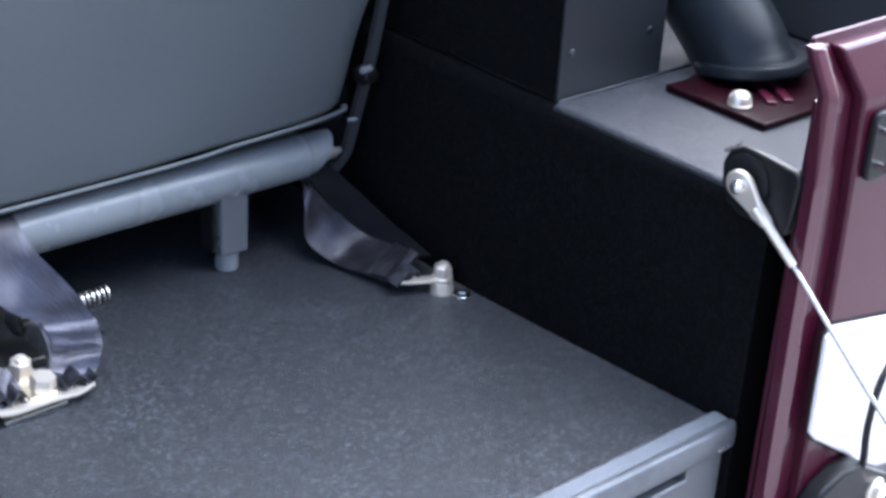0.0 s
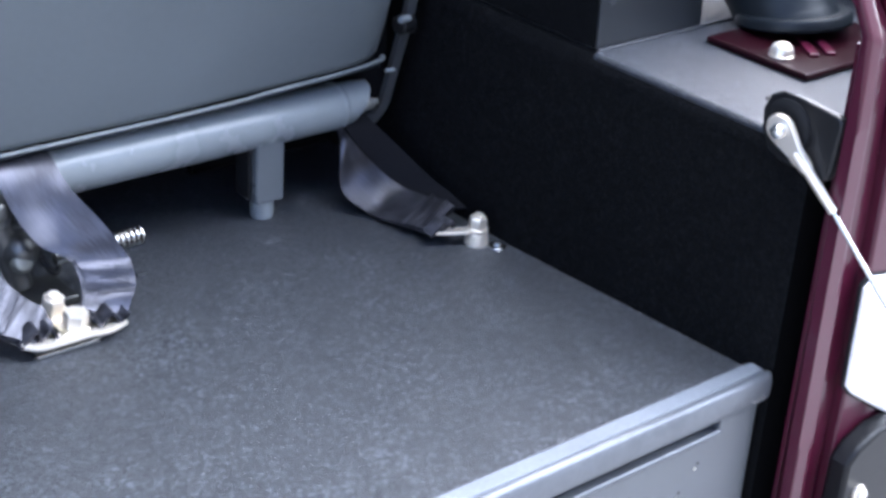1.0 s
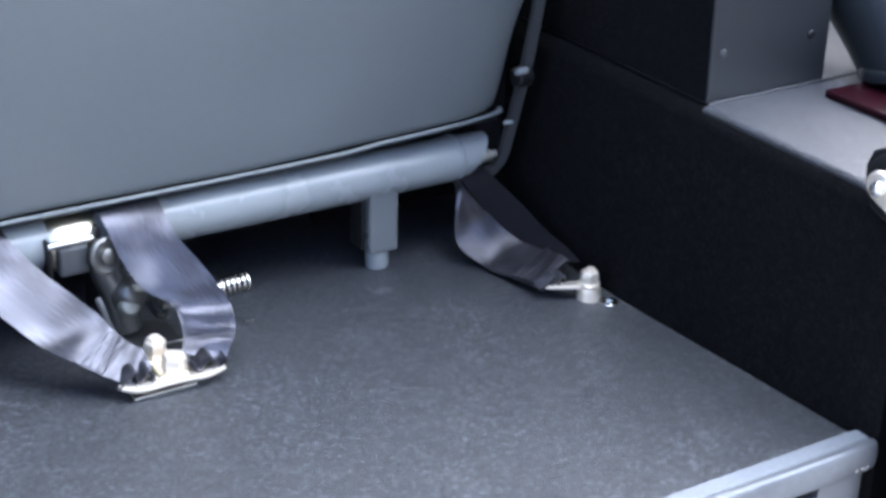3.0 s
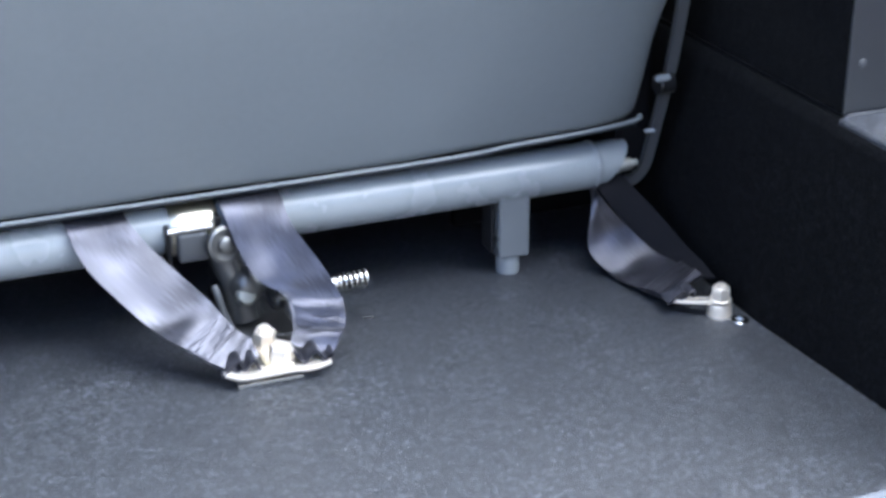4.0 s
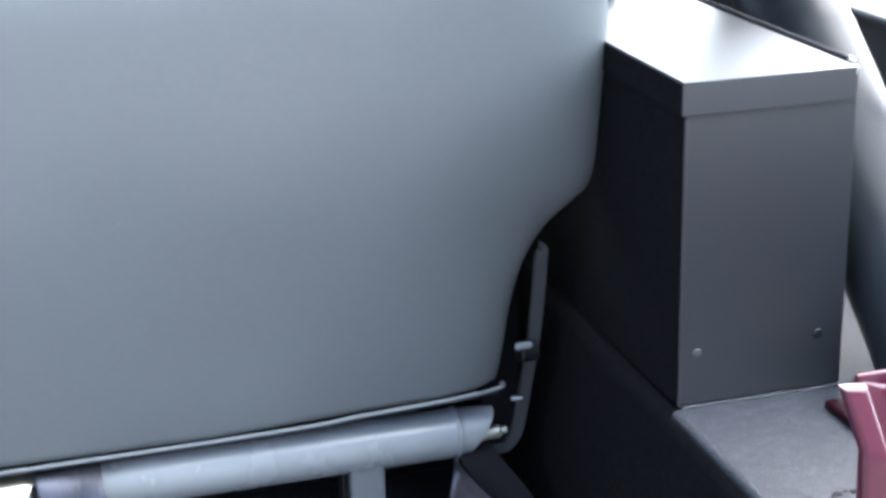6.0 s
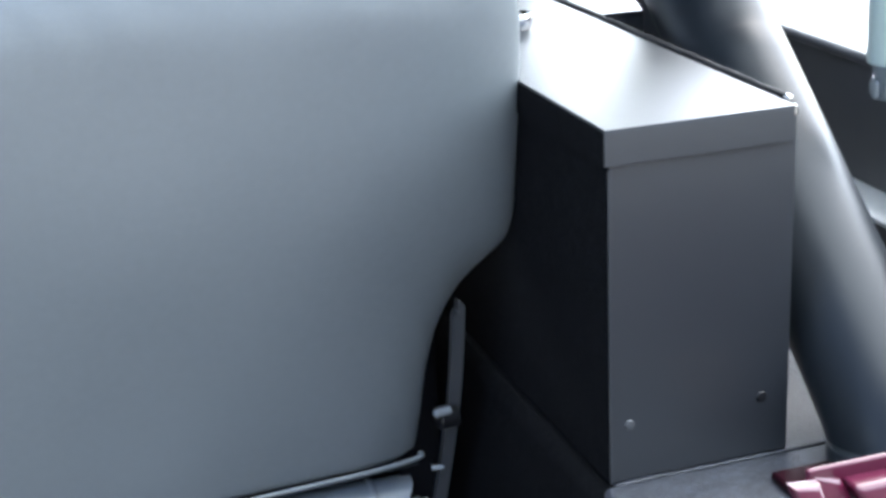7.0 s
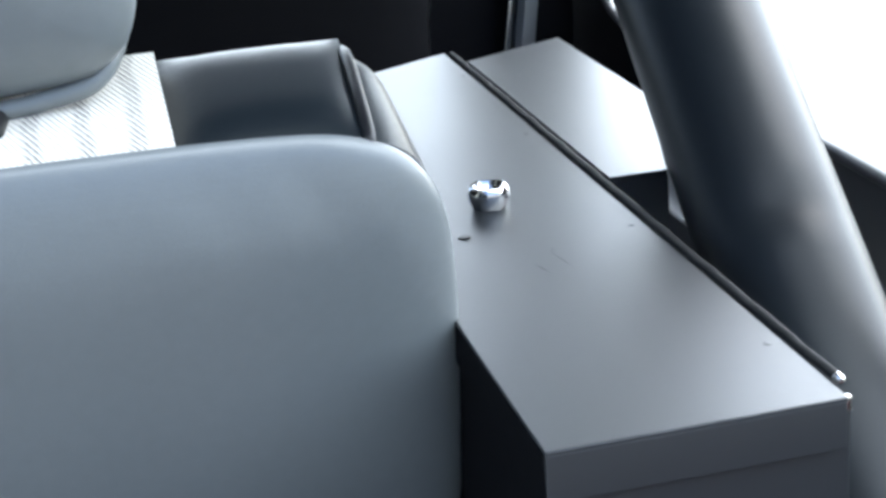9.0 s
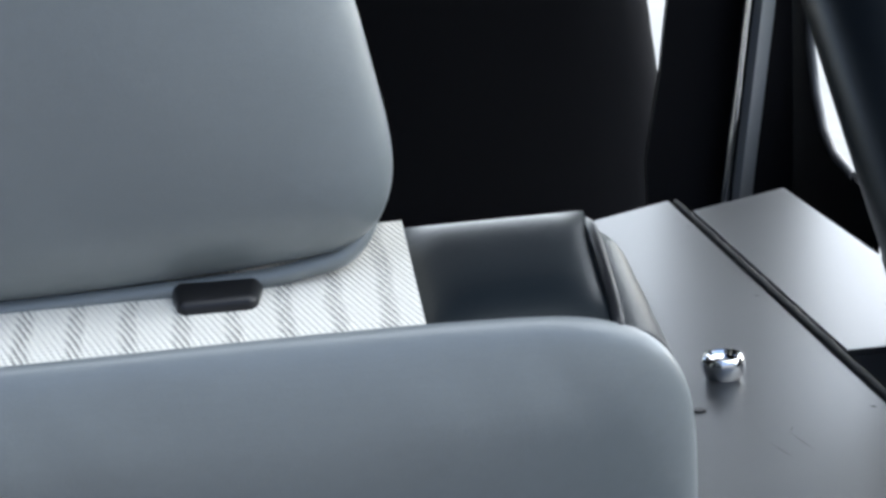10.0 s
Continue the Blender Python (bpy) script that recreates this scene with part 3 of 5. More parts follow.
# Rear corner of the body beside the tailgate opening, in maroon gloss paint with pressed flanges.
corner = empty("wall_rear_corner", pose(0, 0, 0), "maroon glossy rear corner panel of the body", "body panel", kind="structure")


def corner_strip(name, edge_l, edge_r, y_l, y_r, thick, label=""):
    """A pressed strip of the panel between two slanting edges given as (x, z) from top to bottom."""
    bm_ = bmesh.new()
    n = len(edge_l)
    fl = [bm_.verts.new((x, y_l, z)) for x, z in edge_l]
    fr = [bm_.verts.new((x, y_r, z)) for x, z in edge_r]
    bl = [bm_.verts.new((x, y_l + thick, z)) for x, z in edge_l]
    br = [bm_.verts.new((x, y_r + thick, z)) for x, z in edge_r]
    for k in range(n - 1):
        for q in ((fl[k], fr[k], fr[k + 1], fl[k + 1]), (bl[k], bl[k + 1], br[k + 1], br[k]), (fl[k], fl[k + 1], bl[k + 1], bl[k]), (fr[k], br[k], br[k + 1], fr[k + 1])):
            bm_.faces.new(q)
    bm_.faces.new((fl[0], bl[0], br[0], fr[0]))
    bm_.faces.new((fl[-1], fr[-1], br[-1], bl[-1]))
    for v in bm_.verts:
        if v.co.z > 0.2:
            v.co.y += 0.34 * max(0.0, v.co.z - 0.262)
    rim = [ed for ed in bm_.edges if ed.calc_length() > 0.012]
    bmesh.ops.bevel(bm_, geom=rim, offset=0.0032, segments=4, profile=0.5, affect="EDGES")
    return part(name, bm_, MAROON, corner, label)


FLANGE_L = [(0.009, 0.297), (0.0165, 0.265), (0.0185, 0.200), (0.0200, 0.080), (0.0225, -0.042), (0.029, -0.30)]
FLANGE_R = [(0.0230, 0.296), (0.0315, 0.262), (0.0345, 0.200), (0.0355, 0.078), (0.0390, -0.048), (0.046, -0.30)]
PANEL_L = [(0.038, 0.292), (0.0585, 0.256), (0.0630, 0.173), (0.0665, 0.049), (0.0670, -0.055), (0.073, -0.30)]
corner_strip("outer_flange", FLANGE_L, FLANGE_R, -0.040, -0.040, 0.009)
corner_strip("groove", [(x + 0.0002, z) for x, z in FLANGE_R], [(x - 0.0002, z) for x, z in PANEL_L], -0.031, -0.031, 0.006)
corner_strip("main_panel", PANEL_L, [(0.415, z) for x, z in PANEL_L], -0.040, -0.040, 0.016)
part("top_lip", box((0.0215, -0.0185, 0.2815), (0.415, -0.0150, 0.2985), 0.0016, 3), MAROON, corner)
part("return_flange", box((0.030, -0.0235, -0.30), (0.40, -0.0195, 0.2550), 0.001), MAROON, corner)


def rounded_rect(w, h, r, n=5):
    pts = []
    for cx, cz, a0 in ((w / 2 - r, h / 2 - r, 0), (-w / 2 + r, h / 2 - r, 90), (-w / 2 + r, -h / 2 + r, 180), (w / 2 - r, -h / 2 + r, 270)):
        for k in range(n + 1):
            b_ = radians(a0 + 90 * k / n)
            pts.append((cx + r * math.cos(b_), cz + r * math.sin(b_)))
    return pts


# White lamp lens on the corner panel, black lamp housing below it, dark catch above.
lamp = empty("rear_lamp", pose(0.138, -0.0405, -0.001), "white lens of a rear lamp on the maroon panel", "lamp")
lens_shape = [(-0.078, 0.078), (-0.069, 0.085), (-0.003, 0.072), (0.060, 0.058), (0.065, -0.110), (0.030, -0.091), (0.003, -0.066), (-0.018, -0.045), (-0.067, -0.012), (-0.076, -0.002)]
part("gasket", pillow([(x * 1.03, z * 1.03) for x, z in lens_shape], 0.003, 0.001, 2), RUBBER, lamp, "black rubber gasket").location = (0, -0.001, 0)
part("lens", pillow(lens_shape, 0.006, 0.0025, 3), WHITE_LENS, lamp).location = (0, -0.004, 0)
housing = empty("lamp_housing", pose(0.110, -0.0400, -0.125), "black plastic housing below the rear lamp", "lamp housing")
part("case", pillow([(-0.048, 0.060), (-0.037, 0.072), (-0.014, 0.081), (0.008, 0.080), (0.052, 0.053), (0.120, 0.040), (0.120, -0.080), (-0.048, -0.080)], 0.018, 0.004, 3), BLACK_PLASTIC, housing).location = (0, -0.018, 0)
hex_bolt("screw", (0.033, -0.0180, 0.046), (0, -1, 0), 0.008, 0.006, PALE_METAL, housing, washer=0.011, label="bright screw head")
hex_bolt("screw", (-0.028, -0.0180, 0.030), (0, -1, 0), 0.005, 0.004, PALE_METAL, housing, washer=0.007, label="bright screw head")
part("wire", pipe(spline([(0.013, -0.012, 0.060), (0.012, -0.016, 0.080), (0.008, -0.016, 0.111), (0.012, -0.016, 0.146), (0.030, -0.012, 0.160)], 14), 0.003, 8), BLACK_PLASTIC, housing, "black wire")
catch = empty("gate_catch", pose(0.085, -0.0400, 0.220), "black tailgate catch on the maroon panel", "catch")
part("plate", pillow(rounded_rect(0.034, 0.050, 0.007), 0.006, 0.002, 3), BLACK_PLASTIC, catch).location = (0, -0.006, 0)
part("striker", pipe(spline([(-0.009, -0.006, 0.012), (-0.009, -0.018, 0.010), (-0.009, -0.018, -0.010), (-0.009, -0.006, -0.012)], 12), 0.0028, 8), STEEL, catch, "steel striker loop")

# Soft top over the cab, dark cab front below the open screen.
roof = part("ceiling", box((-1.62, 0.28, 1.08), (0.44, 1.95, 1.11), 0.01), BLACK_CLOTH)
tagged(roof, "black cloth soft top over the seats", "soft top", kind="structure")
# Unseen band, added to darken what the box lid reflects from the side.
band = part("ceiling_light_block", box((0.405, 0.50, 0.84), (0.435, 1.95, 1.079), 0.01), BLACK_CLOTH)
tagged(band, "unseen black band added to shape light above the side window", "soft top", kind="structure")
dash = part("wall_front", box((-1.62, 2.42, -0.25), (0.42, 2.46, 0.42), 0.01), BLACK_CLOTH)
tagged(dash, "dark cab front", "cab wall", kind="structure")


# ---- padded roll bar on its base plate ----
roll_bar = empty("roll_bar", pose(0.189, 0.143, 0.1785), "roll bar in black padded vinyl on a maroon base plate", "roll bar")
foot = [Vector(p) for p in ((0.0055, 0.006, -0.012), (0.0060, 0.016, 0.007), (0.0068, 0.036, 0.031), (0.0090, 0.094, 0.078), (0.0112, 0.152, 0.1215))]
top = Vector((0.0861, 1.1928, 0.873))
bm = bmesh.new()
path = spline([*foot, *(foot[-1].lerp(top, k / 5) for k in range(1, 6))], 230)
add_pipe(bm, path, lambda u: 0.0395 * (1.0 + 0.010 * math.sin(u * 37) * math.sin(u * 11)) + 0.005 * max(0.0, 1 - u / 0.16), 40)
dent, along = Vector((0.0105, 0.2397, 0.2324)), (top - foot[-1]).normalized()
for v in bm.verts:                     # a dent in the foam, with a soft crease below it
    gap = v.co - dent
    d_along = gap.dot(along)
    d_round = (gap - along * d_along).length
    sink = 0.0030 * math.exp(-(d_along / 0.010) ** 2 - (d_round / 0.020) ** 2) - 0.0012 * math.exp(-((d_along + 0.020) / 0.009) ** 2 - (d_round / 0.030) ** 2)
    v.co -= Vector((-0.217, -0.560, 0.800)) * sink
for v in bm.verts:                     # cut aslant, clear of the base plate towards the tailgate
    v.co.z = max(v.co.z, 0.0062 + 0.17 * max(0.0, 0.036 - v.co.y))
part("padding", bm, PAD, roll_bar)
bm = bmesh.new()
add_lathe(bm, [(0.0440, 0), (0.0462, 0.002), (0.0462, 0.007), (0.0445, 0.0095), (0.0425, 0.0100)], (0.0058, 0.012, 0.0102), (0, 0.17, 1), 40)
for v in bm.verts:
    v.co.z = max(v.co.z, 0.0062)
part("foot_ring", bm, PAD, roll_bar, "rolled lower end of the padding")
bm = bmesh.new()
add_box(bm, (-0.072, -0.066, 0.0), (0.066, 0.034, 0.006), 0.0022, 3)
part("base_plate", bm, SHADED_MAROON, roll_bar, "maroon painted base plate")
# Two added strips: pale reflections on the base plate built as shapes.
bm = bmesh.new()
aslant = Matrix.Translation((-0.0235, -0.0255, 0.0058)) @ Matrix.Rotation(radians(-34), 4, "Z")
add_box(bm, (-0.0040, -0.021, 0.0), (0.0040, 0.021, 0.0028), 0.0010, 3, aslant)
part("reflection_strip", bm, MAROON, roll_bar, "maroon strip standing in for a reflection")
bm = bmesh.new()
aslant = Matrix.Translation((-0.0090, -0.0300, 0.0058)) @ Matrix.Rotation(radians(-34), 4, "Z")
add_box(bm, (-0.0040, -0.021, 0.0), (0.0040, 0.021, 0.0028), 0.0010, 3, aslant)
part("reflection_strip", bm, MAROON, roll_bar, "maroon strip standing in for a reflection")
part("bolt", lathe([(0.0098, 0), (0.0098, 0.0012), (0.0090, 0.0016), (0.0090, 0.0045), (0.0080, 0.0075), (0.0058, 0.0098), (0.0025, 0.0108), (0, 0.0110)], (-0.056, -0.028, 0.006), (0, 0, 1), 20), PALE_METAL, roll_bar, "pale domed bolt")
hex_bolt("bolt", (0.052, -0.040, 0.006), (0, 0, 1), 0.0085, 0.007, STEEL, roll_bar, washer=0.0115)


# ---- black steel storage box on the wheel box ----
BX0, BX1, BY0, BY1, BZ0, BZ1 = 0.029, 0.1405, 0.2085, 0.83, 0.1787, 0.3965
locker = empty("storage_box", pose(0, 0, 0), "long satin black steel storage box with a hinged lid", "storage box")
bm = bmesh.new()
add_box(bm, (BX0, BY0, BZ0), (BX1 + 0.0058, BY1, BZ1 - 0.0035), 0.0012, 2)
for v in bm.verts:
    if v.co.y > BY1 - 0.01:
        v.co.y -= 0.062 * (BX1 - v.co.x) / (BX1 - BX0)
part("body", bm, POWDER, locker)
bm = bmesh.new()
add_box(bm, (BX0 - 0.0035, BY0 - 0.0028, BZ1 - 0.0022), (BX1 + 0.0035, BY1 + 0.003, BZ1), 0.0009, 2)
add_box(bm, (BX0 - 0.0035, BY0 - 0.0028, BZ1 - 0.0215), (BX1 + 0.0028, BY0 - 0.0006, BZ1 - 0.0018), 0.0007, 2)
for v in bm.verts:
    if v.co.y > BY1 - 0.01:
        v.co.y -= 0.062 * (BX1 - v.co.x) / (BX1 - BX0)
lid = part("lid", bm, POWDER, locker)
# Lid lip in carpet black: the flank's shade put into its colour.
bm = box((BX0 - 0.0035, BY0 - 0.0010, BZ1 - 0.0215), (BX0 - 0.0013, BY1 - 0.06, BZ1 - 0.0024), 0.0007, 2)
part("lid_lip", bm, BLACK_CARPET, lid, "turned-down lip blackened for shade")
bm = bmesh.new()
add_box(bm, (BX0 - 0.0008, BY0 - 0.0014, BZ0), (BX0 + 0.0016, BY0 + 0.001, BZ1 - 0.024), 0.0006, 2)
part("corner_seam", bm, POWDER, locker)
bm = pipe([(BX1 + 0.0070, BY0 + 0.014 + (BY1 - BY0 - 0.016) * k / 60, BZ1 + 0.0002 + 0.0005 * math.sin(k * 1.7) * math.sin(k * 0.6)) for k in range(61)], lambda u: 0.0021 + 0.00025 * math.sin(u * 190), 12)
part("hinge", bm, RUBBER, locker, "black piano hinge")
# Added sheet that paints the shaded flank black.
part("flank_shade", box((BX0 - 0.0012, BY0 + 0.0012, BZ0 + 0.0005), (BX0 - 0.0001, BY1 - 0.07, BZ1 - 0.0218), 0.0003), BLACK_CARPET, locker, "added black sheet holding the shade on the flank")
part("hinge_pin", lathe([(0.0022, 0), (0.0022, 0.003), (0.001, 0.004)], (BX1 + 0.0070, BY0 + 0.0145, BZ1 + 0.0002), (0, -1, 0), 10), STEEL, locker)
part("hinge_corner", box((BX1 + 0.0010, BY0 - 0.0016, BZ1 - 0.007), (BX1 + 0.0055, BY0 + 0.002, BZ1 - 0.0005), 0.001), STEEL, locker, "bare bright corner of the hinge leaf")
lock = part("lock", lathe([(0.0086, 0), (0.0094, 0.001), (0.0108, 0.0045), (0.0112, 0.008), (0.0106, 0.0108), (0.0094, 0.012), (0.0082, 0.0118), (0.0074, 0.0096), (0, 0.0092)], (0.080, 0.478, BZ1), (0, 0, 1), 28), CHROME, locker, "chrome barrel lock")
part("key_slot", box((0.0770, 0.4770, BZ1 + 0.0086), (0.0830, 0.4790, BZ1 + 0.0094)), BLACK_PLASTIC, lock, "dark key slot")
for x, y in ((0.137, 0.601), (0.137, 0.42), (0.137, 0.262), (0.139, 0.76)):
    part("rivet", lathe([(0.0017, -0.0002), (0.0015, 0.0002), (0.0008, 0.0003), (0, 0.0003)], (x, y, BZ1), (0, 0, 1), 12), POWDER, locker)
part("screw", lathe([(0.0034, 0), (0.003, 0.0008), (0, 0.001)], (0.056, 0.437, BZ1), (0, 0, 1), 12), BLACK_PLASTIC, locker)
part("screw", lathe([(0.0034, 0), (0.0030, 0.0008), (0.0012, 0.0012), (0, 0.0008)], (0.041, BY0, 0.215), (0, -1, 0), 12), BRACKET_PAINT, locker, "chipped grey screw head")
part("screw", lathe([(0.0036, 0), (0.0030, 0.001), (0, 0.0014)], (0.128, BY0, 0.217), (0, -1, 0), 12), BLACK_PLASTIC, locker)
bm = bmesh.new()
for (x0, y0), (x1, y1) in (((0.088, 0.402), (0.093, 0.374)), ((0.076, 0.390), (0.081, 0.372)), ((0.092, 0.405), (0.089, 0.40))):
    d = Vector((x1 - x0, y1 - y0, 0))
    s_ = Vector((-d.y, d.x, 0)).normalized() * 0.00035
    q = [Vector((x0, y0, BZ1 + 0.00025)), Vector(((x0 + x1) / 2, (y0 + y1) / 2, BZ1 + 0.0003)), Vector((x1, y1, BZ1 + 0.00025))]
    bm.faces.new([bm.verts.new(v) for v in (q[0], q[1] + s_, q[2], q[1] - s_)])
part("scratch", bm, BLACK_PLASTIC, locker, "fine dark scratches")

side_box = empty("side_box", pose(0, 0, 0), "second black steel box beyond the piano hinge", "storage box")


def prism(outline, z0, z1, grow=0.0):
    """An upright block over an outline of (x, y), with its upper edge eased."""
    bm_ = bmesh.new()
    cx, cy = (sum(p[k] for p in outline) / len(outline) for k in (0, 1))
    rings = [[bm_.verts.new((x + grow * (1 if x > cx else -1) - e * (x - cx), y + grow * (1 if y > cy else -1) - e * (y - cy), z)) for x, y in outline] for z, e in ((z0, 0), (z1 - 0.0006, 0), (z1, 0.006))]
    for a_, b_ in zip(rings, rings[1:]):
        for k in range(len(outline)):
            bm_.faces.new((a_[k], a_[(k + 1) % len(outline)], b_[(k + 1) % len(outline)], b_[k]))
    bm_.faces.new(rings[0]), bm_.faces.new(rings[-1])
    return bm_


SIDE_PLAN = [(0.1535, 0.497), (0.1865, 0.4965), (0.2315, 0.652), (0.2315, 0.838), (0.1535, 0.799)]
part("body", prism(SIDE_PLAN, BZ0, BZ1 - 0.003), POWDER, side_box)
part("lid", prism(SIDE_PLAN, BZ1 - 0.0028, BZ1 + 0.0002, 0.001), POWDER, side_box)


# ---- bench seat seen from behind ----
TILT = 12.5
seat = empty("bench_seat", pose(-0.45, 0.388, 0.122, TILT), "grey vinyl rear bench seat with a cream woven centre", "seat")
SX = 0.45                              # local x = world x + SX


RIGHT_EDGE = [(-0.036, 0.001), (-0.0325, 0.03), (-0.029, 0.069), (-0.0215, 0.105), (-0.007, 0.1345), (0.0135, 0.1545), (0.0235, 0.165), (0.0278, 0.180), (0.0288, 0.205), (0.0286, 0.264), (0.0268, 0.305), (0.0240, 0.329), (0.0185, 0.3465), (0.0090, 0.3605), (-0.006, 0.3700), (-0.030, 0.3762), (-0.075, 0.3788), (-0.13, 0.3796)]
SEAM = ((-0.90, -0.0088), (-0.27, -0.0088), (-0.14, -0.0045), (-0.07, -0.001), (-0.036, 0.001))   # sagging lower seam: x, height


def padded_shell(right_edge, centre, roll, depth, crown, skirt, lower=0.0, seam=None):
    """A padded shell seen from the rear, alike left and right of centre: rings from the rim inwards, rolled over softly along its rim."""
    edge = [(p.x, p.y) for p in spline([(x, z, 0) for x, z in right_edge], 150)]
    top = edge[-1][1]
    span = np.linspace(edge[-1][0], 2 * centre - edge[-1][0], 90)[1:-1] if edge[-1][0] > centre + 0.01 else []
    base = np.linspace(2 * centre - edge[0][0], edge[0][0], 90)[1:-1] if edge[0][0] > centre + 0.01 else []
    arch = edge + [(x, top) for x in span] + [(2 * centre - x, z) for x, z in reversed(edge)]
    foot = [(x, float(np.interp(x, *zip(*seam))) if seam else edge[0][1]) for x in base]
    loop = np.array(arch + foot)
    arch = np.array(arch if lower else arch + foot + arch[:1])
    seg_a, seg_d = arch[:-1], arch[1:] - arch[:-1]
    seg_l = np.maximum((seg_d ** 2).sum(1), 1e-12)
    mid_z, reach = (loop[:, 1].min() + loop[:, 1].max()) / 2, loop[:, 0].max() - centre - 0.15
    core = np.stack([np.clip(loop[:, 0], centre - reach, centre + reach), np.full(len(loop), mid_z)], 1)
    side_z, side_x = np.array([z for x, z in edge]), np.array([x - centre for x, z in edge])
    keep = np.argsort(side_z, kind="stable")
    side_z, side_x = side_z[keep], side_x[keep]
    bm_ = bmesh.new()
    rings = []
    for s_ in (0, 0.002, 0.006, 0.012, 0.02, 0.03, 0.042, 0.056, 0.072, 0.09, 0.112, 0.14, 0.175, 0.22, 0.29, 0.4, 0.6, 0.8, 1.0):
        ring = []
        for p in loop + (core - loop) * s_:
            f_ = np.clip(((p - seg_a) * seg_d).sum(1) / seg_l, 0, 1)
            d = float(np.sqrt(((seg_a + seg_d * f_[:, None] - p) ** 2).sum(1)).min())
            k = 1 - min(1.0, d / roll)
            y = depth * (1 - math.sqrt(max(0.0, 1 - k ** 2.2)))
            if lower:
                b_ = 1 - min(1.0, max(0.0, (p[1] - (float(np.interp(p[0], *zip(*seam))) if seam else 0.0)) / lower))
                y += 0.006 * (1 - math.sqrt(max(0.0, 1 - b_ * b_)))
            wide = float(np.interp(p[1], side_z, side_x)) - abs(p[0] - centre)
            swell = 1.0
            for gap, reach_ in ((wide, 0.09), (top - p[1], 0.05 if lower else 0.10), (1.0 if lower else p[1] - edge[0][1], 0.10)):
                u = min(1.0, max(0.0, gap / reach_))
                swell *= u * u * (3 - 2 * u)
            rise = min(1.0, max(0.0, (p[1] - 0.06) / 0.2)) if lower else 1.0
            y -= crown * swell * rise * rise * (3 - 2 * rise)
            y += 0.0006 * math.sin(23 * p[0] + 7 * p[1]) * math.sin(19 * p[1] + 5 * p[0] + 1) + 0.0003 * math.sin(47 * p[0] - 31 * p[1])
            y += 0.0004 * math.exp(-((d - 0.03) / 0.02) ** 2) * math.sin(90 * (p[0] + p[1]) + 3 * math.sin(31 * p[0]))
            ring.append(bm_.verts.new((p[0], y, p[1])))
        rings.append(ring)
    n = len(loop)
    rings.insert(0, [bm_.verts.new((v.co.x, skirt, v.co.z)) for v in rings[0]])
    for r0_, r1_ in zip(rings, rings[1:]):
        for k in range(n):
            bm_.faces.new((r0_[k], r0_[(k + 1) % n], r1_[(k + 1) % n], r1_[k]))
    bmesh.ops.remove_doubles(bm_, verts=rings[-1], dist=0.00002)
    bmesh.ops.dissolve_degenerate(bm_, edges=bm_.edges, dist=0.00001)
    return bm_


part("back_panel", padded_shell([(x + SX, z) for x, z in RIGHT_EDGE], 0.0, 0.044, 0.013, 0.008, 0.0135, 0.009, [(x + SX, z) for x, z in SEAM]), VINYL, seat)


# Front half of the backrest: charcoal sides and cream centre, each with the same upper edge.
def top_block(x0, x1, y0, y1, z0, z1, bulge, splay=0.0):
    """A padded block of the backrest's upper edge, crowned between its seams."""
    bm_ = bmesh.new()
    nx, ny = 14, 12
    rows = []
    for i in range(nx + 1):
        u = i / nx
        row = []
        for j in range(ny + 1):
            v = j / ny
            z = z1 + bulge * (1 - (2 * u - 1) ** 4) * (1 - (2 * v - 1) ** 4)
            row.append(bm_.verts.new((x0 + (x1 - x0) * u + splay * u * v, y0 + (y1 - y0) * v, z)))
        rows.append(row)
    base = [[bm_.verts.new((x0 + (x1 - x0) * i / nx + splay * i / nx * j / ny, y0 + (y1 - y0) * j / ny, z0)) for j in (0, ny)] for i in (0, nx)]
    for i in range(nx):
        for j in range(ny):
            bm_.faces.new((rows[i][j], rows[i + 1][j], rows[i + 1][j + 1], rows[i][j + 1]))
    bm_.faces.new([rows[i][0] for i in range(nx + 1)] + [base[1][0], base[0][0]])
    bm_.faces.new([rows[i][ny] for i in range(nx + 1)] + [base[1][1], base[0][1]])
    bm_.faces.new([rows[0][j] for j in range(ny + 1)] + [base[0][1], base[0][0]])
    bm_.faces.new([rows[nx][j] for j in range(ny + 1)] + [base[1][1], base[1][0]])
    bm_.faces.new((base[0][0], base[0][1], base[1][1], base[1][0]))
    return bm_


part("centre_cloth", top_block(-0.816 + SX, -0.0835 + SX, 0.0128, 0.104, 0.02, 0.3785, 0.003), WEAVE, seat, "cream and grey woven cloth")
part("top_panel", top_block(-0.0832 + SX, -0.0070 + SX, 0.0128, 0.113, 0.22, 0.3700, 0.0085, 0.0065), DARK_VINYL, seat, "charcoal vinyl")
part("top_panel", top_block(-0.8940 + SX, -0.8163 + SX, 0.0128, 0.113, 0.22, 0.3700, 0.0085), DARK_VINYL, seat, "charcoal vinyl")


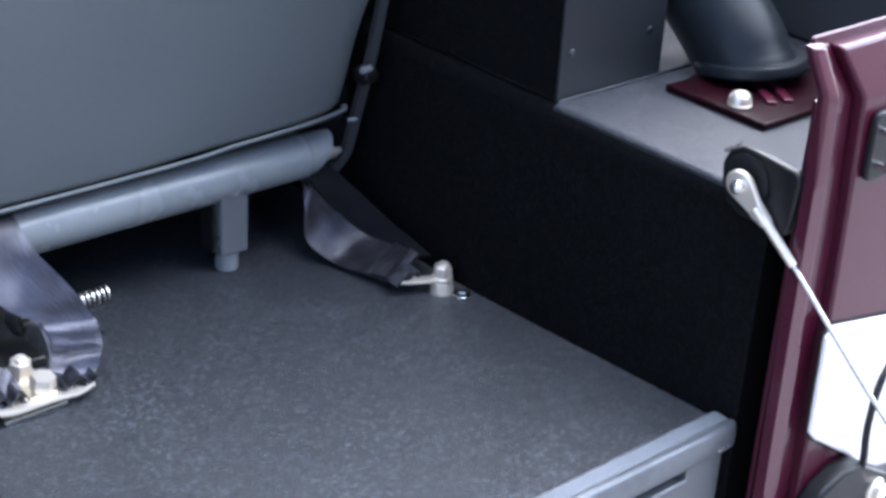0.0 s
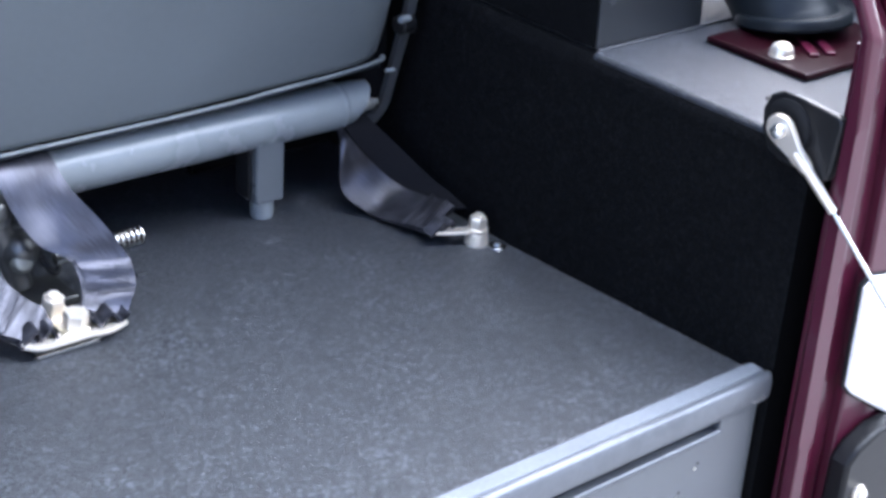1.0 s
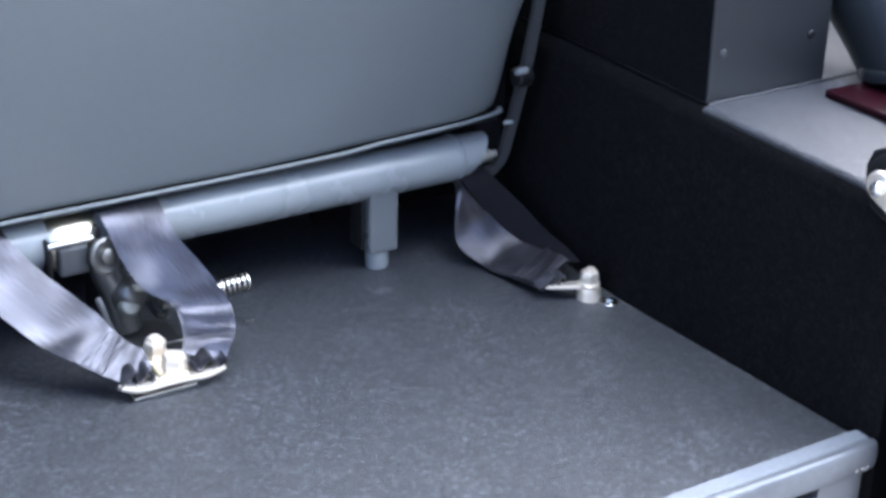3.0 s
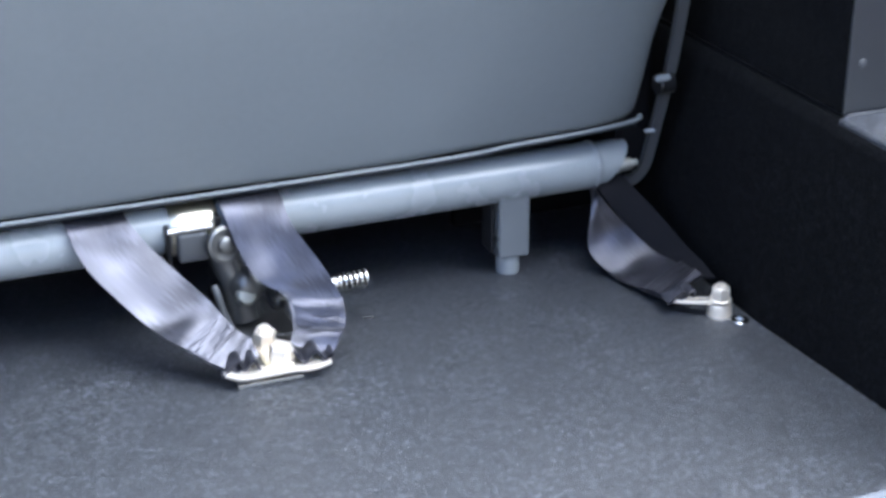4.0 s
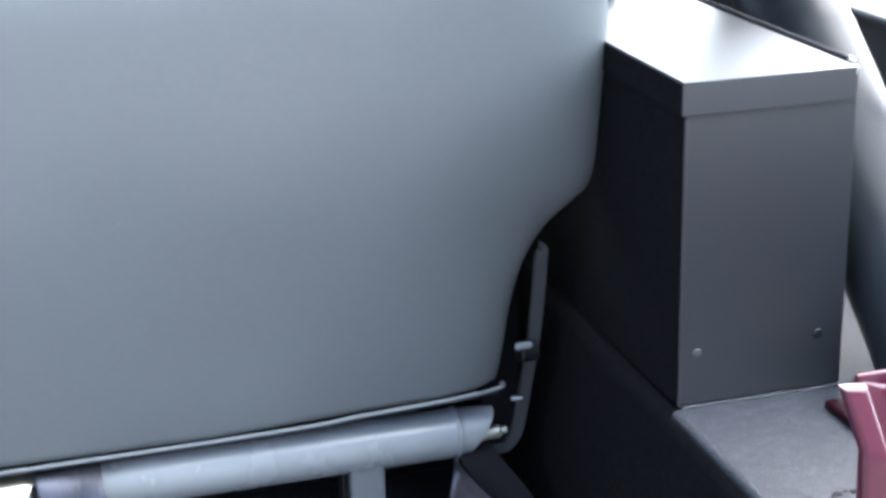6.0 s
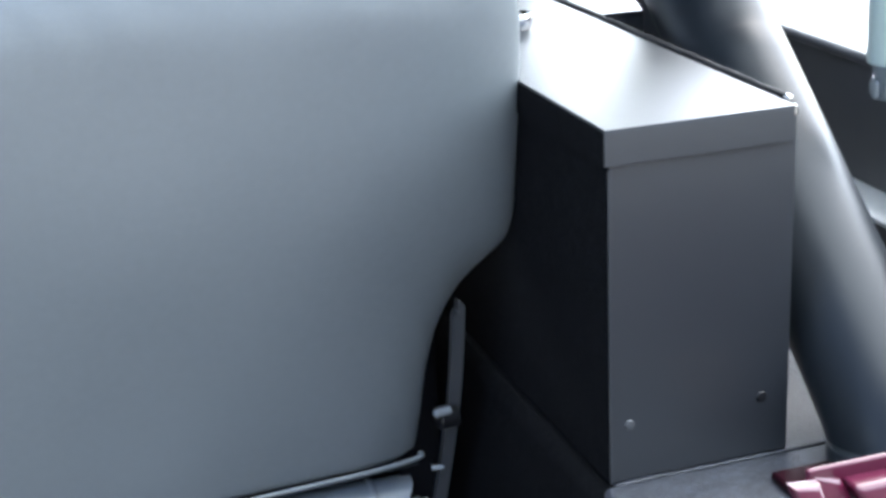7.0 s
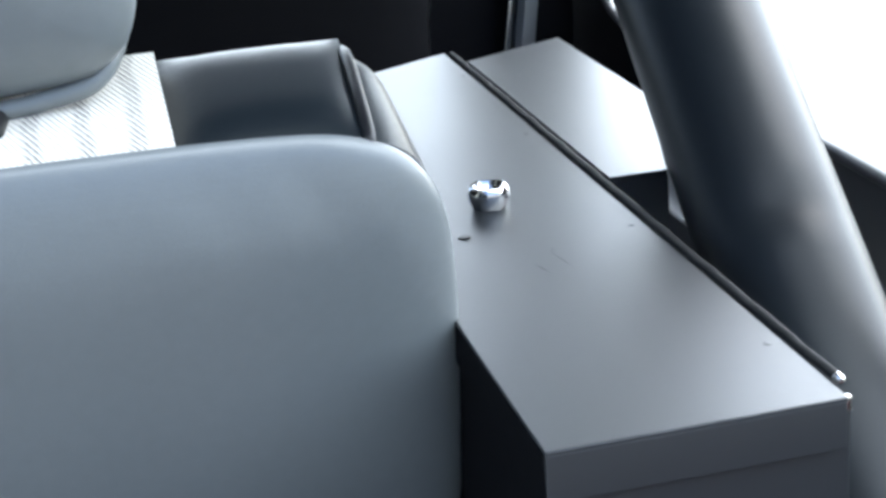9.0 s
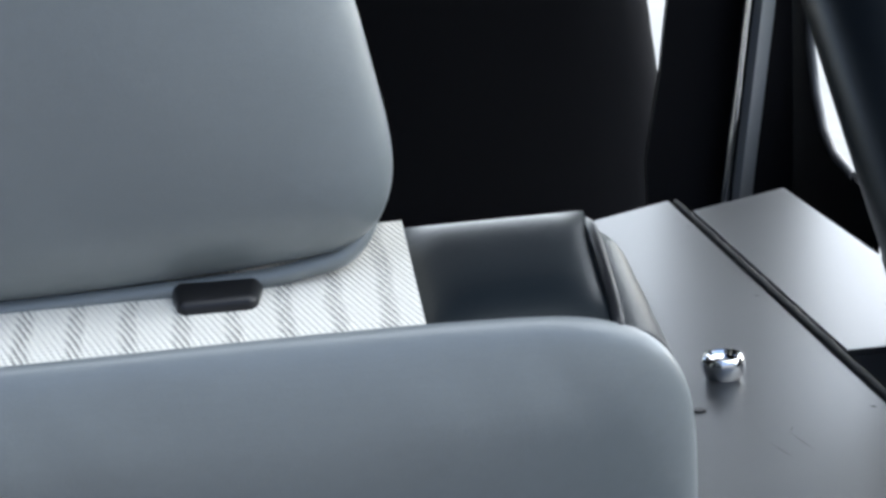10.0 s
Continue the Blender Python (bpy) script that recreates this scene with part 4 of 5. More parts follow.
def side_bolster():
    """The rounded flank of the backrest in front of the rear shell, falling away from the piping."""
    bm_ = bmesh.new()
    rows = []
    for i in range(23):
        v = i / 22
        y = 0.0146 + 0.1024 * v
        dip = 0.004 * (1 - math.cos(v * 3.14159)) / 2 + 0.05 * max(0, v - 0.8) ** 1.5
        sec_ = spline([(-0.0080, 0.3690 - dip, 0), (0.003, 0.3655 - dip, 0), (0.0130, 0.3565 - dip, 0), (0.0200 - 0.1 * dip, 0.338 - dip, 0), (0.0232 - 0.2 * dip, 0.30, 0), (0.0252, 0.24, 0), (0.0235, 0.205, 0), (-0.008, 0.188, 0)], 28)
        rows.append([bm_.verts.new((p.x + SX + 0.006 * v * max(0.0, (p.y - 0.33) / 0.04), y, p.y)) for p in sec_])
    for r0_, r1_ in zip(rows, rows[1:]):
        for k in range(len(r0_) - 1):
            bm_.faces.new((r0_[k], r0_[k + 1], r1_[k + 1], r1_[k]))
    bm_.faces.new(rows[0]), bm_.faces.new(rows[-1])
    return bm_


part("side_bolster", side_bolster(), DARK_VINYL, seat, "charcoal vinyl")
part("piping", pipe(spline([(-0.0075 + SX, 0.0130, 0.3680), (-0.0062 + SX, 0.022, 0.3705), (-0.0042 + SX, 0.05, 0.3722), (-0.0012 + SX, 0.090, 0.3708), (0.0003 + SX, 0.112, 0.364)], 30), lambda u: 0.0030 * min(1.0, 0.7 + 4 * u), 10), PIPING, seat, "black piping")
part("seam_welt", pipe(spline([(x + SX, 0.003 if x > -0.05 else 0.0, z - 0.0004) for x, z in SEAM] + [(-0.034 + SX, 0.005, 0.004)], 60), 0.0018, 10), VINYL, seat, "welted vinyl seam")
# Dark strip along the seam: the shade over the tube put into colour.
part("seam_shade", pipe(spline([(x + SX, 0.0035, z - 0.0042) for x, z in SEAM], 50), 0.0024, 10), DARK_VINYL, seat, "dark strip for the shade below the seam")
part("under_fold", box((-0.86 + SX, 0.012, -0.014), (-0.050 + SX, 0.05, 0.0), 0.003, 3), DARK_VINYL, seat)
bm = bmesh.new()
add_box(bm, (-0.0195, 0.002, -0.0045), (0.0195, 0.024, 0.0060), 0.0044, 5)
for v in bm.verts:
    v.co.x *= 0.80 + 0.20 * (v.co.y - 0.002) / 0.022
part("guide", bm, BLACK_PLASTIC, seat, "black plastic headrest guide").location = (-0.1640 + SX, 0.0345, 0.3795)

headrest = empty("headrest", pose(-0.4475, 0.345, 0.5105, 8), "padded grey vinyl headrest over the bench seat", "headrest")
HEAD_EDGE = [(0.0, -0.0070), (0.15, -0.0055), (0.26, -0.0030), (0.322, 0.0010), (0.344, 0.0080), (0.3552, 0.022), (0.3587, 0.045), (0.3525, 0.085), (0.343, 0.13), (0.327, 0.19), (0.305, 0.24), (0.25, 0.27), (0.0, 0.275)]
part("cushion", padded_shell(HEAD_EDGE, 0.0, 0.046, 0.020, 0.014, 0.075), VINYL, headrest)
part("welt", pipe(spline([(0.350, 0.030, 0.016), (0.341, 0.020, 0.004), (0.322, 0.015, -0.002), (0.26, 0.014, -0.0060), (0.0, 0.014, -0.0100), (-0.26, 0.014, -0.0060), (-0.342, 0.018, 0.006)], 40), 0.0042, 10), VINYL, headrest, "welted vinyl seam")
for x in (0.283, -0.283):
    part("post", lathe([(0.006, 0), (0.006, 0.05)], (x, 0.045, -0.045), (0, 0, 1), 16), STEEL, headrest)

# Unseen cushion and skirt, added to block daylight under the seat.
cushion = part("seat_cushion", box((-0.85, 0.47, 0.105), (-0.02, 0.96, 0.30), 0.03, 4), DARK_VINYL, None)
cushion.parent = seat
cushion.matrix_parent_inverse = seat.matrix_world.inverted()
skirt = part("skirt_block", box((-0.90, 0.56, 0.0), (-0.004, 0.94, 0.104), 0.004), BLACK_CLOTH, None)
skirt.parent = seat
skirt.matrix_parent_inverse = seat.matrix_world.inverted()

# Added black sheet: puts the shade behind the leg and strap into colour.
under_shade = part("under_seat_shade", box((-0.150, 0.505, 0.0), (-0.002, 0.517, 0.104), 0.003), BLACK_CLOTH, None, "added black sheet for the shade under the seat")
under_shade.parent = seat
under_shade.matrix_parent_inverse = seat.matrix_world.inverted()

# Seat frame: rear tube, legs and side bracket.
seat_frame = empty("tube_stand", pose(0, 0, 0), "grey painted tubular stand under the bench seat", "stand")
bm = bmesh.new()
add_pipe(bm, [(-0.86 + 0.7925 * k / 30, 0.411, 0.0815) for k in range(31)], 0.0195, 28)
part("tube", bm, TUBE_PAINT, seat_frame)
bm = bmesh.new()
add_lathe(bm, [(0.0195, 0), (0.0206, 0.001), (0.0206, 0.0032), (0.0193, 0.0042), (0.0188, 0.006), (0.0186, 0.008), (0.0184, 0.032)], (-0.0690, 0.411, 0.0815), (1, 0, 0), 28)
for v in bm.verts:
    if v.co.x > -0.045:
        v.co.x -= 0.024 * max(0.0, min(1.0, (0.0985 - v.co.z) / 0.034))
part("tube_end", bm, TUBE_PAINT, seat_frame, "collared end of the tube")
part("pivot_bolt", lathe([(0.0052, 0), (0.0052, 0.024), (0.0044, 0.025), (0.0030, 0.0255), (0.0030, 0.030)], (-0.056, 0.407, 0.0765), (1, -0.06, 0.12), 18), DULL_ZINC, seat_frame, "bright pivot bolt")


def leg(x):
    bm_ = bmesh.new()
    add_box(bm_, (x, 0.3960, 0.0160), (x + 0.0268, 0.4205, 0.073), 0.0022, 3)
    leg_ = part("leg", bm_, LEG_PAINT, seat_frame)
    bm_ = bmesh.new()
    add_box(bm_, (x - 0.0055, 0.4000, 0.021), (x - 0.0035, 0.4200, 0.070), 0.0008, 2)
    part("flange", bm_, RUBBER, leg_, "dark side flange")
    part("foot", lathe([(0.0092, 0), (0.0100, 0.002), (0.0100, 0.013), (0.0090, 0.0160)], (x + 0.0125, 0.4075, 0.0), (0, 0, 1), 20), TUBE_PAINT, leg_, "grey rubber foot")
    bm_ = bmesh.new()
    add_lathe(bm_, [(0.014, 0), (0.0145, 0.002), (0.013, 0.004)], (x + 0.013, 0.4075, 0.0705), (0, 0, 1), 20)
    part("weld", bm_, TUBE_PAINT, leg_)
    return leg_


leg(-0.1535)
leg(-0.7765)

bar = [(-0.036, 0.412, 0.0580), (-0.026, 0.412, 0.0578), (-0.0185, 0.4115, 0.0630), (-0.0130, 0.409, 0.0740), (-0.0098, 0.405, 0.0960), (-0.0065, 0.398, 0.130), (-0.0043, 0.391, 0.160), (-0.0030, 0.383, 0.200), (-0.0030, 0.3765, 0.230), (-0.0038, 0.3745, 0.239), (-0.0085, 0.374, 0.2435)]
nrm = [(0, 1), (-0.15, 1.0), (-0.65, 0.75), (-0.95, 0.35), (-1, 0.12), (-1, 0.1), (-1, 0.06), (-1, 0.03), (-1, 0), (-0.7, -0.5), (0, -1)]
inner = [(x + 0.0085 * a_, y, z + 0.0085 * b_) for (x, y, z), (a_, b_) in zip(bar, nrm)]
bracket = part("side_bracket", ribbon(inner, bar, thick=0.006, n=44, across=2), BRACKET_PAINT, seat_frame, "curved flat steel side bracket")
part("bolt", lathe([(0.0030, 0), (0.0030, 0.011), (0.0024, 0.012), (0, 0.012)], (-0.0135, 0.384, 0.1585), (-1, -0.25, 0.05), 16), TUBE_PAINT, bracket, "grey bolt end")
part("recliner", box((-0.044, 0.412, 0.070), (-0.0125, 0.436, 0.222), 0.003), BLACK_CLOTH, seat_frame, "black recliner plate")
part("spacer", lathe([(0.0085, 0), (0.0085, 0.0125), (0.007, 0.014), (0, 0.014)], (-0.0075, 0.390, 0.1515), (-1, -0.12, 0), 20), BLACK_PLASTIC, bracket, "black spacer")
part("pin", lathe([(0.002, 0), (0.002, 0.008), (0.001, 0.009)], (-0.024, 0.399, 0.109), (1, -0.3, 0), 10), TUBE_PAINT, bracket)


# ---- seat belts on the load floor ----
belts = empty("seat_belt", pose(0, 0, 0), "pair of grey seat belt straps bolted to the floor", "seat belt")
left_l = [(-0.4948, 0.4110, 0.1050), (-0.4948, 0.3977, 0.1013), (-0.4843, 0.3732, 0.0745), (-0.4527, 0.3403, 0.0412), (-0.4335, 0.3175, 0.0300), (-0.4100, 0.3040, 0.0140)]
left_r = [(-0.4498, 0.4110, 0.1040), (-0.4498, 0.3968, 0.0990), (-0.4333, 0.3764, 0.0776), (-0.4084, 0.3473, 0.0537), (-0.3975, 0.3330, 0.0400), (-0.3830, 0.3190, 0.0230)]
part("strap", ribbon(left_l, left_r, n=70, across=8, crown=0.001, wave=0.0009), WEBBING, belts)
right_l = [(-0.3815, 0.4110, 0.1065), (-0.3815, 0.3890, 0.1025), (-0.3751, 0.3715, 0.0757), (-0.3665, 0.3521, 0.0568), (-0.3490, 0.3390, 0.0450), (-0.3480, 0.3250, 0.0290), (-0.3540, 0.3140, 0.0190)]
right_r = [(-0.3363, 0.4110, 0.1080), (-0.3363, 0.3890, 0.1050), (-0.3336, 0.3640, 0.0885), (-0.3183, 0.3380, 0.0625), (-0.3101, 0.3226, 0.0408), (-0.3149, 0.3091, 0.0265), (-0.3290, 0.3010, 0.0090)]
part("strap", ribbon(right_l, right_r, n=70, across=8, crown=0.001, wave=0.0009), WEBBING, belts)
# Sewn folds of the straps round the anchor plate.
fold_l = [(-0.4335, 0.3170, 0.0315), (-0.4180, 0.3080, 0.0205), (-0.4060, 0.3010, 0.0150), (-0.3980, 0.2980, 0.0110)]
fold_r = [(-0.4010, 0.3320, 0.0430), (-0.3920, 0.3260, 0.0330), (-0.3830, 0.3190, 0.0260), (-0.3790, 0.3100, 0.0150)]
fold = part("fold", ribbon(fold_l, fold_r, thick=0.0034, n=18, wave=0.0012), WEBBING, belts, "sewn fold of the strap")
fold_l = [(-0.3475, 0.3380, 0.0460), (-0.3445, 0.3300, 0.0375), (-0.3470, 0.3225, 0.0260), (-0.3530, 0.3125, 0.0190)]
fold_r = [(-0.3100, 0.3235, 0.0440), (-0.3115, 0.3130, 0.0315), (-0.3160, 0.3070, 0.0240), (-0.3285, 0.2995, 0.0095)]
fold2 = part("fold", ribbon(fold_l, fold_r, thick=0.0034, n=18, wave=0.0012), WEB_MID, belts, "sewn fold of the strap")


def stitches(a_, b_, c_, d_, parent, rows=3, name="stitching"):
    """Zigzag seams between four corners of a fold, lying just above it."""
    a_, b_, c_, d_ = (Vector(v) for v in (a_, b_, c_, d_))
    nor = (b_ - a_).cross(c_ - a_).normalized()
    if nor.y > 0:
        nor = -nor
    bm_ = bmesh.new()

    def at(u, v):
        return a_.lerp(b_, u).lerp(c_.lerp(d_, u), v) + nor * 0.0021

    lines = [(0, 0, 1, 0), (1, 0, 1, 1), (1, 1, 0, 1), (0, 1, 0, 0)]
    for r in range(rows):
        lines += [(0, r / rows, 1, (r + 1) / rows), (1, r / rows, 0, (r + 1) / rows)]
    for u0, v0, u1, v1 in lines:
        add_pipe(bm_, [at(u0 + (u1 - u0) * k / 6, v0 + (v1 - v0) * k / 6) + nor * (0.0002 if k % 2 else -0.0002) for k in range(7)], 0.00028, 5)
    part(name, bm_, THREAD, parent, "dark crossed stitching")


stitches((-0.3420, 0.3335, 0.0415), (-0.3140, 0.3205, 0.0395), (-0.3455, 0.3235, 0.0275), (-0.3185, 0.3085, 0.0255), fold2)
stitches((-0.4290, 0.3150, 0.0290), (-0.4020, 0.3300, 0.0405), (-0.4160, 0.3075, 0.0210), (-0.3915, 0.3240, 0.0325), fold)


def pleats(pts, y, depth, parent):
    """The end of a strap gathered in pleats behind the anchor bar: (x, z) of its folds."""
    front = [(x, y - depth * 0.5, z) for x, z in pts]
    back = [(x, y + depth * 0.5, z + 0.002) for x, z in pts]
    return part("pleats", ribbon(front, back, thick=0.0022, n=40, across=4), WEBBING, parent, "pleated end of the strap")


pleats([(-0.4090, 0.0110), (-0.3970, 0.0215), (-0.3925, 0.0140), (-0.3860, 0.0200), (-0.3815, 0.0120)], 0.3030, 0.013, belts)
pleats([(-0.3555, 0.0210), (-0.3490, 0.0135), (-0.3410, 0.0205), (-0.3340, 0.0125), (-0.3270, 0.0165)], 0.3005, 0.013, belts)

anchor = empty("belt_anchor", pose(0, 0, 0), "zinc-plated belt anchor plates bolted through the carpet", "belt anchor")
part("base", box((-0.3990, 0.2945, 0.0), (-0.3500, 0.3085, 0.0035), 0.001), STEEL, anchor, "dull steel base plate")
bm = bmesh.new()
add_pipe(bm, spline([(-0.406, 0.303, 0.0130), (-0.394, 0.2980, 0.0100), (-0.376, 0.2970, 0.0100), (-0.361, 0.2970, 0.0100), (-0.344, 0.2965, 0.0090), (-0.3305, 0.3000, 0.0095)], 30), 1.0, section=[(-0.0056, -0.0021), (0.0056, -0.0021), (0.0064, 0), (0.0056, 0.0021), (-0.0056, 0.0021), (-0.0064, 0)])
part("plate", bm, PALE_METAL, anchor)
part("tongue", box((-0.378, 0.2960, 0.0095), (-0.356, 0.3200, 0.0135), 0.0015, 3), ZINC, anchor)
hex_bolt("bolt", (-0.3634, 0.3060, 0.0110), (0.05, -0.1, 1), 0.0098, 0.0110, PALE_METAL, anchor, washer=0.0120)
hex_bolt("bolt", (-0.3698, 0.3275, 0.0130), (0.0, -0.15, 1), 0.0088, 0.0130, PALE_METAL, anchor, washer=0.0125, stud=0.004)
part("spacer", lathe([(0.0135, 0), (0.0130, 0.009), (0.0105, 0.014)], (-0.3698, 0.3275, 0.0), (0, 0, 1), 20), PALE_METAL, anchor)

outer_belt = empty("seat_belt", pose(0, 0, 0), "grey seat belt strap bolted to the floor by the wheel box", "seat belt")
o_l = [(-0.070, 0.4050, 0.0660), (-0.0735, 0.3917, 0.0557), (-0.0827, 0.3759, 0.0225), (-0.0710, 0.3560, 0.0065), (-0.0630, 0.3250, 0.0060), (-0.0576, 0.2920, 0.0100)]
o_r = [(-0.066, 0.4050, 0.0740), (-0.0690, 0.3880, 0.0640), (-0.0458, 0.3791, 0.0345), (-0.0293, 0.3597, 0.0170), (-0.0220, 0.3330, 0.0160), (-0.0182, 0.3065, 0.0165)]
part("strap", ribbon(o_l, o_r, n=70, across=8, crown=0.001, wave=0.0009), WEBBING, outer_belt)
o_a = [(-0.064, 0.4070, 0.0730), (-0.0660, 0.3900, 0.0630), (-0.0440, 0.3805, 0.0335), (-0.0280, 0.3610, 0.0160), (-0.0210, 0.3340, 0.0150), (-0.0180, 0.3070, 0.0155)]
o_b = [(-0.040, 0.4070, 0.0720), (-0.0360, 0.3930, 0.0640), (-0.0220, 0.3730, 0.0460), (-0.0120, 0.3480, 0.0290), (-0.0070, 0.3250, 0.0210), (-0.0090, 0.3000, 0.0170)]
part("strap", ribbon(o_a, o_b, n=40), WEB_DARK, outer_belt, "dark turned-over strap")
fold3 = part("fold", ribbon([(-0.0640, 0.3200, 0.0085), (-0.0600, 0.3050, 0.0105), (-0.0565, 0.2900, 0.0120)], [(-0.0225, 0.3300, 0.0195), (-0.0205, 0.3180, 0.0195), (-0.0180, 0.3045, 0.0180)], thick=0.0036, n=14, wave=0.0012), WEB_MID, outer_belt, "sewn fold of the strap")
stitches((-0.0610, 0.3150, 0.0100), (-0.0250, 0.3260, 0.0195), (-0.0585, 0.3000, 0.0120), (-0.0220, 0.3110, 0.0190), fold3, 2)
pleats([(-0.0600, 0.0105), (-0.0470, 0.0190), (-0.0505, 0.0105), (-0.0385, 0.0190), (-0.0365, 0.0110)], 0.2880, 0.011, outer_belt)
outer_anchor = empty("belt_anchor", pose(0, 0, 0), "zinc-plated belt anchor bolt beside the wheel box", "belt anchor")
bm = bmesh.new()
add_pipe(bm, spline([(-0.054, 0.2890, 0.0120), (-0.044, 0.2835, 0.0115), (-0.032, 0.2775, 0.0115), (-0.018, 0.2715, 0.0115)], 20), 1.0, section=[(-0.0042, -0.0014), (0.0042, -0.0014), (0.0047, 0), (0.0042, 0.0014), (-0.0042, 0.0014), (-0.0047, 0)])
part("plate", bm, PALE_METAL, outer_anchor, "pale straight tongue")
part("spacer", lathe([(0.0100, 0), (0.0092, 0.009), (0.0085, 0.0105)], (-0.0205, 0.272, 0.0), (0, 0, 1), 20), PALE_METAL, outer_anchor)
hex_bolt("bolt", (-0.0205, 0.272, 0.0125), (0, -0.05, 1), 0.0078, 0.0095, PALE_METAL, outer_anchor, washer=0.0088, stud=0.003)
part("washer", lathe([(0.0078, 0), (0.0078, 0.0016), (0.0072, 0.0022), (0.0036, 0.0022), (0.0036, 0.0005)], (-0.0122, 0.2560, 0.0), (0, 0, 1), 24), STEEL, outer_anchor, "bright floor washer")

# ---- seat latch between the straps ----
latch = empty("seat_latch", pose(0, 0, 0), "steel floor latch clamped on the seat tube", "latch")
bm = bmesh.new()
add_pipe(bm, [(-0.4190 + 0.036 * k / 10, 0.411, 0.0815) for k in range(11)], lambda u: 0.0200 + 0.0022 * min(1.0, 4.0 * u, 4.0 * (1 - u)) ** 0.5, 28)
part("clamp", bm, ZINC, latch, "pale zinc clamp band")
part("rod", lathe([(0.0022, 0), (0.0030, 0.001), (0.0030, 0.033), (0.0022, 0.034)], (-0.4235, 0.3860, 0.0890), (1, 0, 0.02), 14), STEEL, latch, "bright cross rod")
part("floor_bracket", box((-0.388, 0.352, 0.0), (-0.336, 0.394, 0.008), 0.002, 3), LATCH_STEEL, latch, "dull grey floor bracket")
part("arm", pipe(spline([(-0.384, 0.400, 0.074), (-0.379, 0.394, 0.055), (-0.374, 0.388, 0.036), (-0.370, 0.382, 0.010)], 16), lambda u: 0.0125 - 0.002 * u, 16), LATCH_STEEL, latch, "dull grey latch arm")
part("button", lathe([(0.0085, 0), (0.0085, 0.004), (0.0065, 0.007), (0, 0.0085)], (-0.3705, 0.3760, 0.0335), (0.1, -1, 0.5), 18), DULL_ZINC, latch, "dull round button")
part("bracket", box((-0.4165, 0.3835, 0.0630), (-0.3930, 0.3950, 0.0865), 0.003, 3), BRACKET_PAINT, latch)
part("side_plate", box((-0.4245, 0.3860, 0.0620), (-0.4205, 0.4200, 0.0920), 0.002), BLACK_PLASTIC, latch, "black side plate")
part("side_plate", box((-0.3870, 0.3860, 0.0080), (-0.3825, 0.4250, 0.0960), 0.002), BLACK_PLASTIC, latch, "black side plate")
part("pivot", lathe([(0.014, 0), (0.014, 0.004), (0.012, 0.005), (0.010, 0.004), (0.006, 0.004), (0.006, 0.007), (0.004, 0.008), (0, 0.008)], (-0.3840, 0.382, 0.0755), (0.35, -1, 0.2), 28), LATCH_STEEL, latch, "round pivot")
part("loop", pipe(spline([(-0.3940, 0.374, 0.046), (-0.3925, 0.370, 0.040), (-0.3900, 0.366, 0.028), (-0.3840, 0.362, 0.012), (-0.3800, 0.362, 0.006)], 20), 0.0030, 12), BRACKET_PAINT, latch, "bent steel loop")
part("hook", pipe(spline([(-0.356, 0.372, 0.036), (-0.352, 0.366, 0.026), (-0.346, 0.366, 0.024), (-0.341, 0.372, 0.034)], 16), 0.0024, 8), BLACK_PLASTIC, latch, "dark wire hook")
part("cam", lathe([(0.0135, 0), (0.0145, 0.004), (0.0145, 0.012), (0.010, 0.020), (0.006, 0.022), (0, 0.022)], (-0.3690, 0.392, 0.036), (0.2, -1, 0.3), 26), LATCH_STEEL, latch)
part("post", box((-0.3820, 0.385, 0.0), (-0.3560, 0.412, 0.060), 0.004, 3), POWDER, latch)
bm = bmesh.new()
add_lathe(bm, [(0.0052, 0), (0.0052, 0.045)], (-0.349, 0.364, 0.0355), (1, 0, 0.02), 18)
add_lathe(bm, [(0.0060, 0), (0.0060, 0.014)], (-0.316, 0.364, 0.0362), (1, 0, 0.02), 18)
pin = part("threaded_pin", bm, STEEL, latch, "bright threaded pin")
for k in range(6):
    part("thread", lathe([(0.0048, 0), (0.0078, 0.0010), (0.0078, 0.0022), (0.0050, 0.0034)], (-0.302 + 0.0042 * k, 0.364, 0.0364 + 0.000084 * k), (1, 0, 0.02), 18), STEEL, pin)

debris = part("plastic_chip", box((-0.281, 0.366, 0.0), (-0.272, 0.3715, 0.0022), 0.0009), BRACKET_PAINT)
tagged(debris, "small grey chip lying on the grey carpet", "debris")

# ---- tailgate cable ----
cable = empty("gate_cable", pose(0, 0, 0), "tailgate steel cable bolted to the wheel box", "cable")
mount = part("mount_plate", pillow([(-0.040, -0.020), (-0.0385, -0.0245), (-0.034, -0.027), (0.002, -0.028), (0.013, -0.024), (0.021, -0.012), (0.024, 0.002), (0.020, 0.014), (0.010, 0.0205), (-0.004, 0.0215), (-0.034, 0.0215), (-0.0385, 0.0190), (-0.040, 0.015)], 0.008, 0.002, 3), BLACK_PLASTIC, cable, "black rounded mounting plate")
mount.matrix_basis = pose(0.024, 0.011, 0.190, 0, -5, 90)
part("boss", lathe([(0.019, 0), (0.019, 0.003), (0.016, 0.005), (0.012, 0.005)], (0.0175, 0.012, 0.189), (-1, 0, 0), 28), RUBBER, cable, "black rubber boss")
P0 = Vector((0.0070, 0.009, 0.190))
P1 = Vector((0.062, -0.231, -0.056))
dv = (P1 - P0).normalized()
up = dv
nx = Vector((-1, 0, 0))
nx = (nx - up * nx.dot(up)).normalized()
sx = up.cross(nx)
bm = bmesh.new()
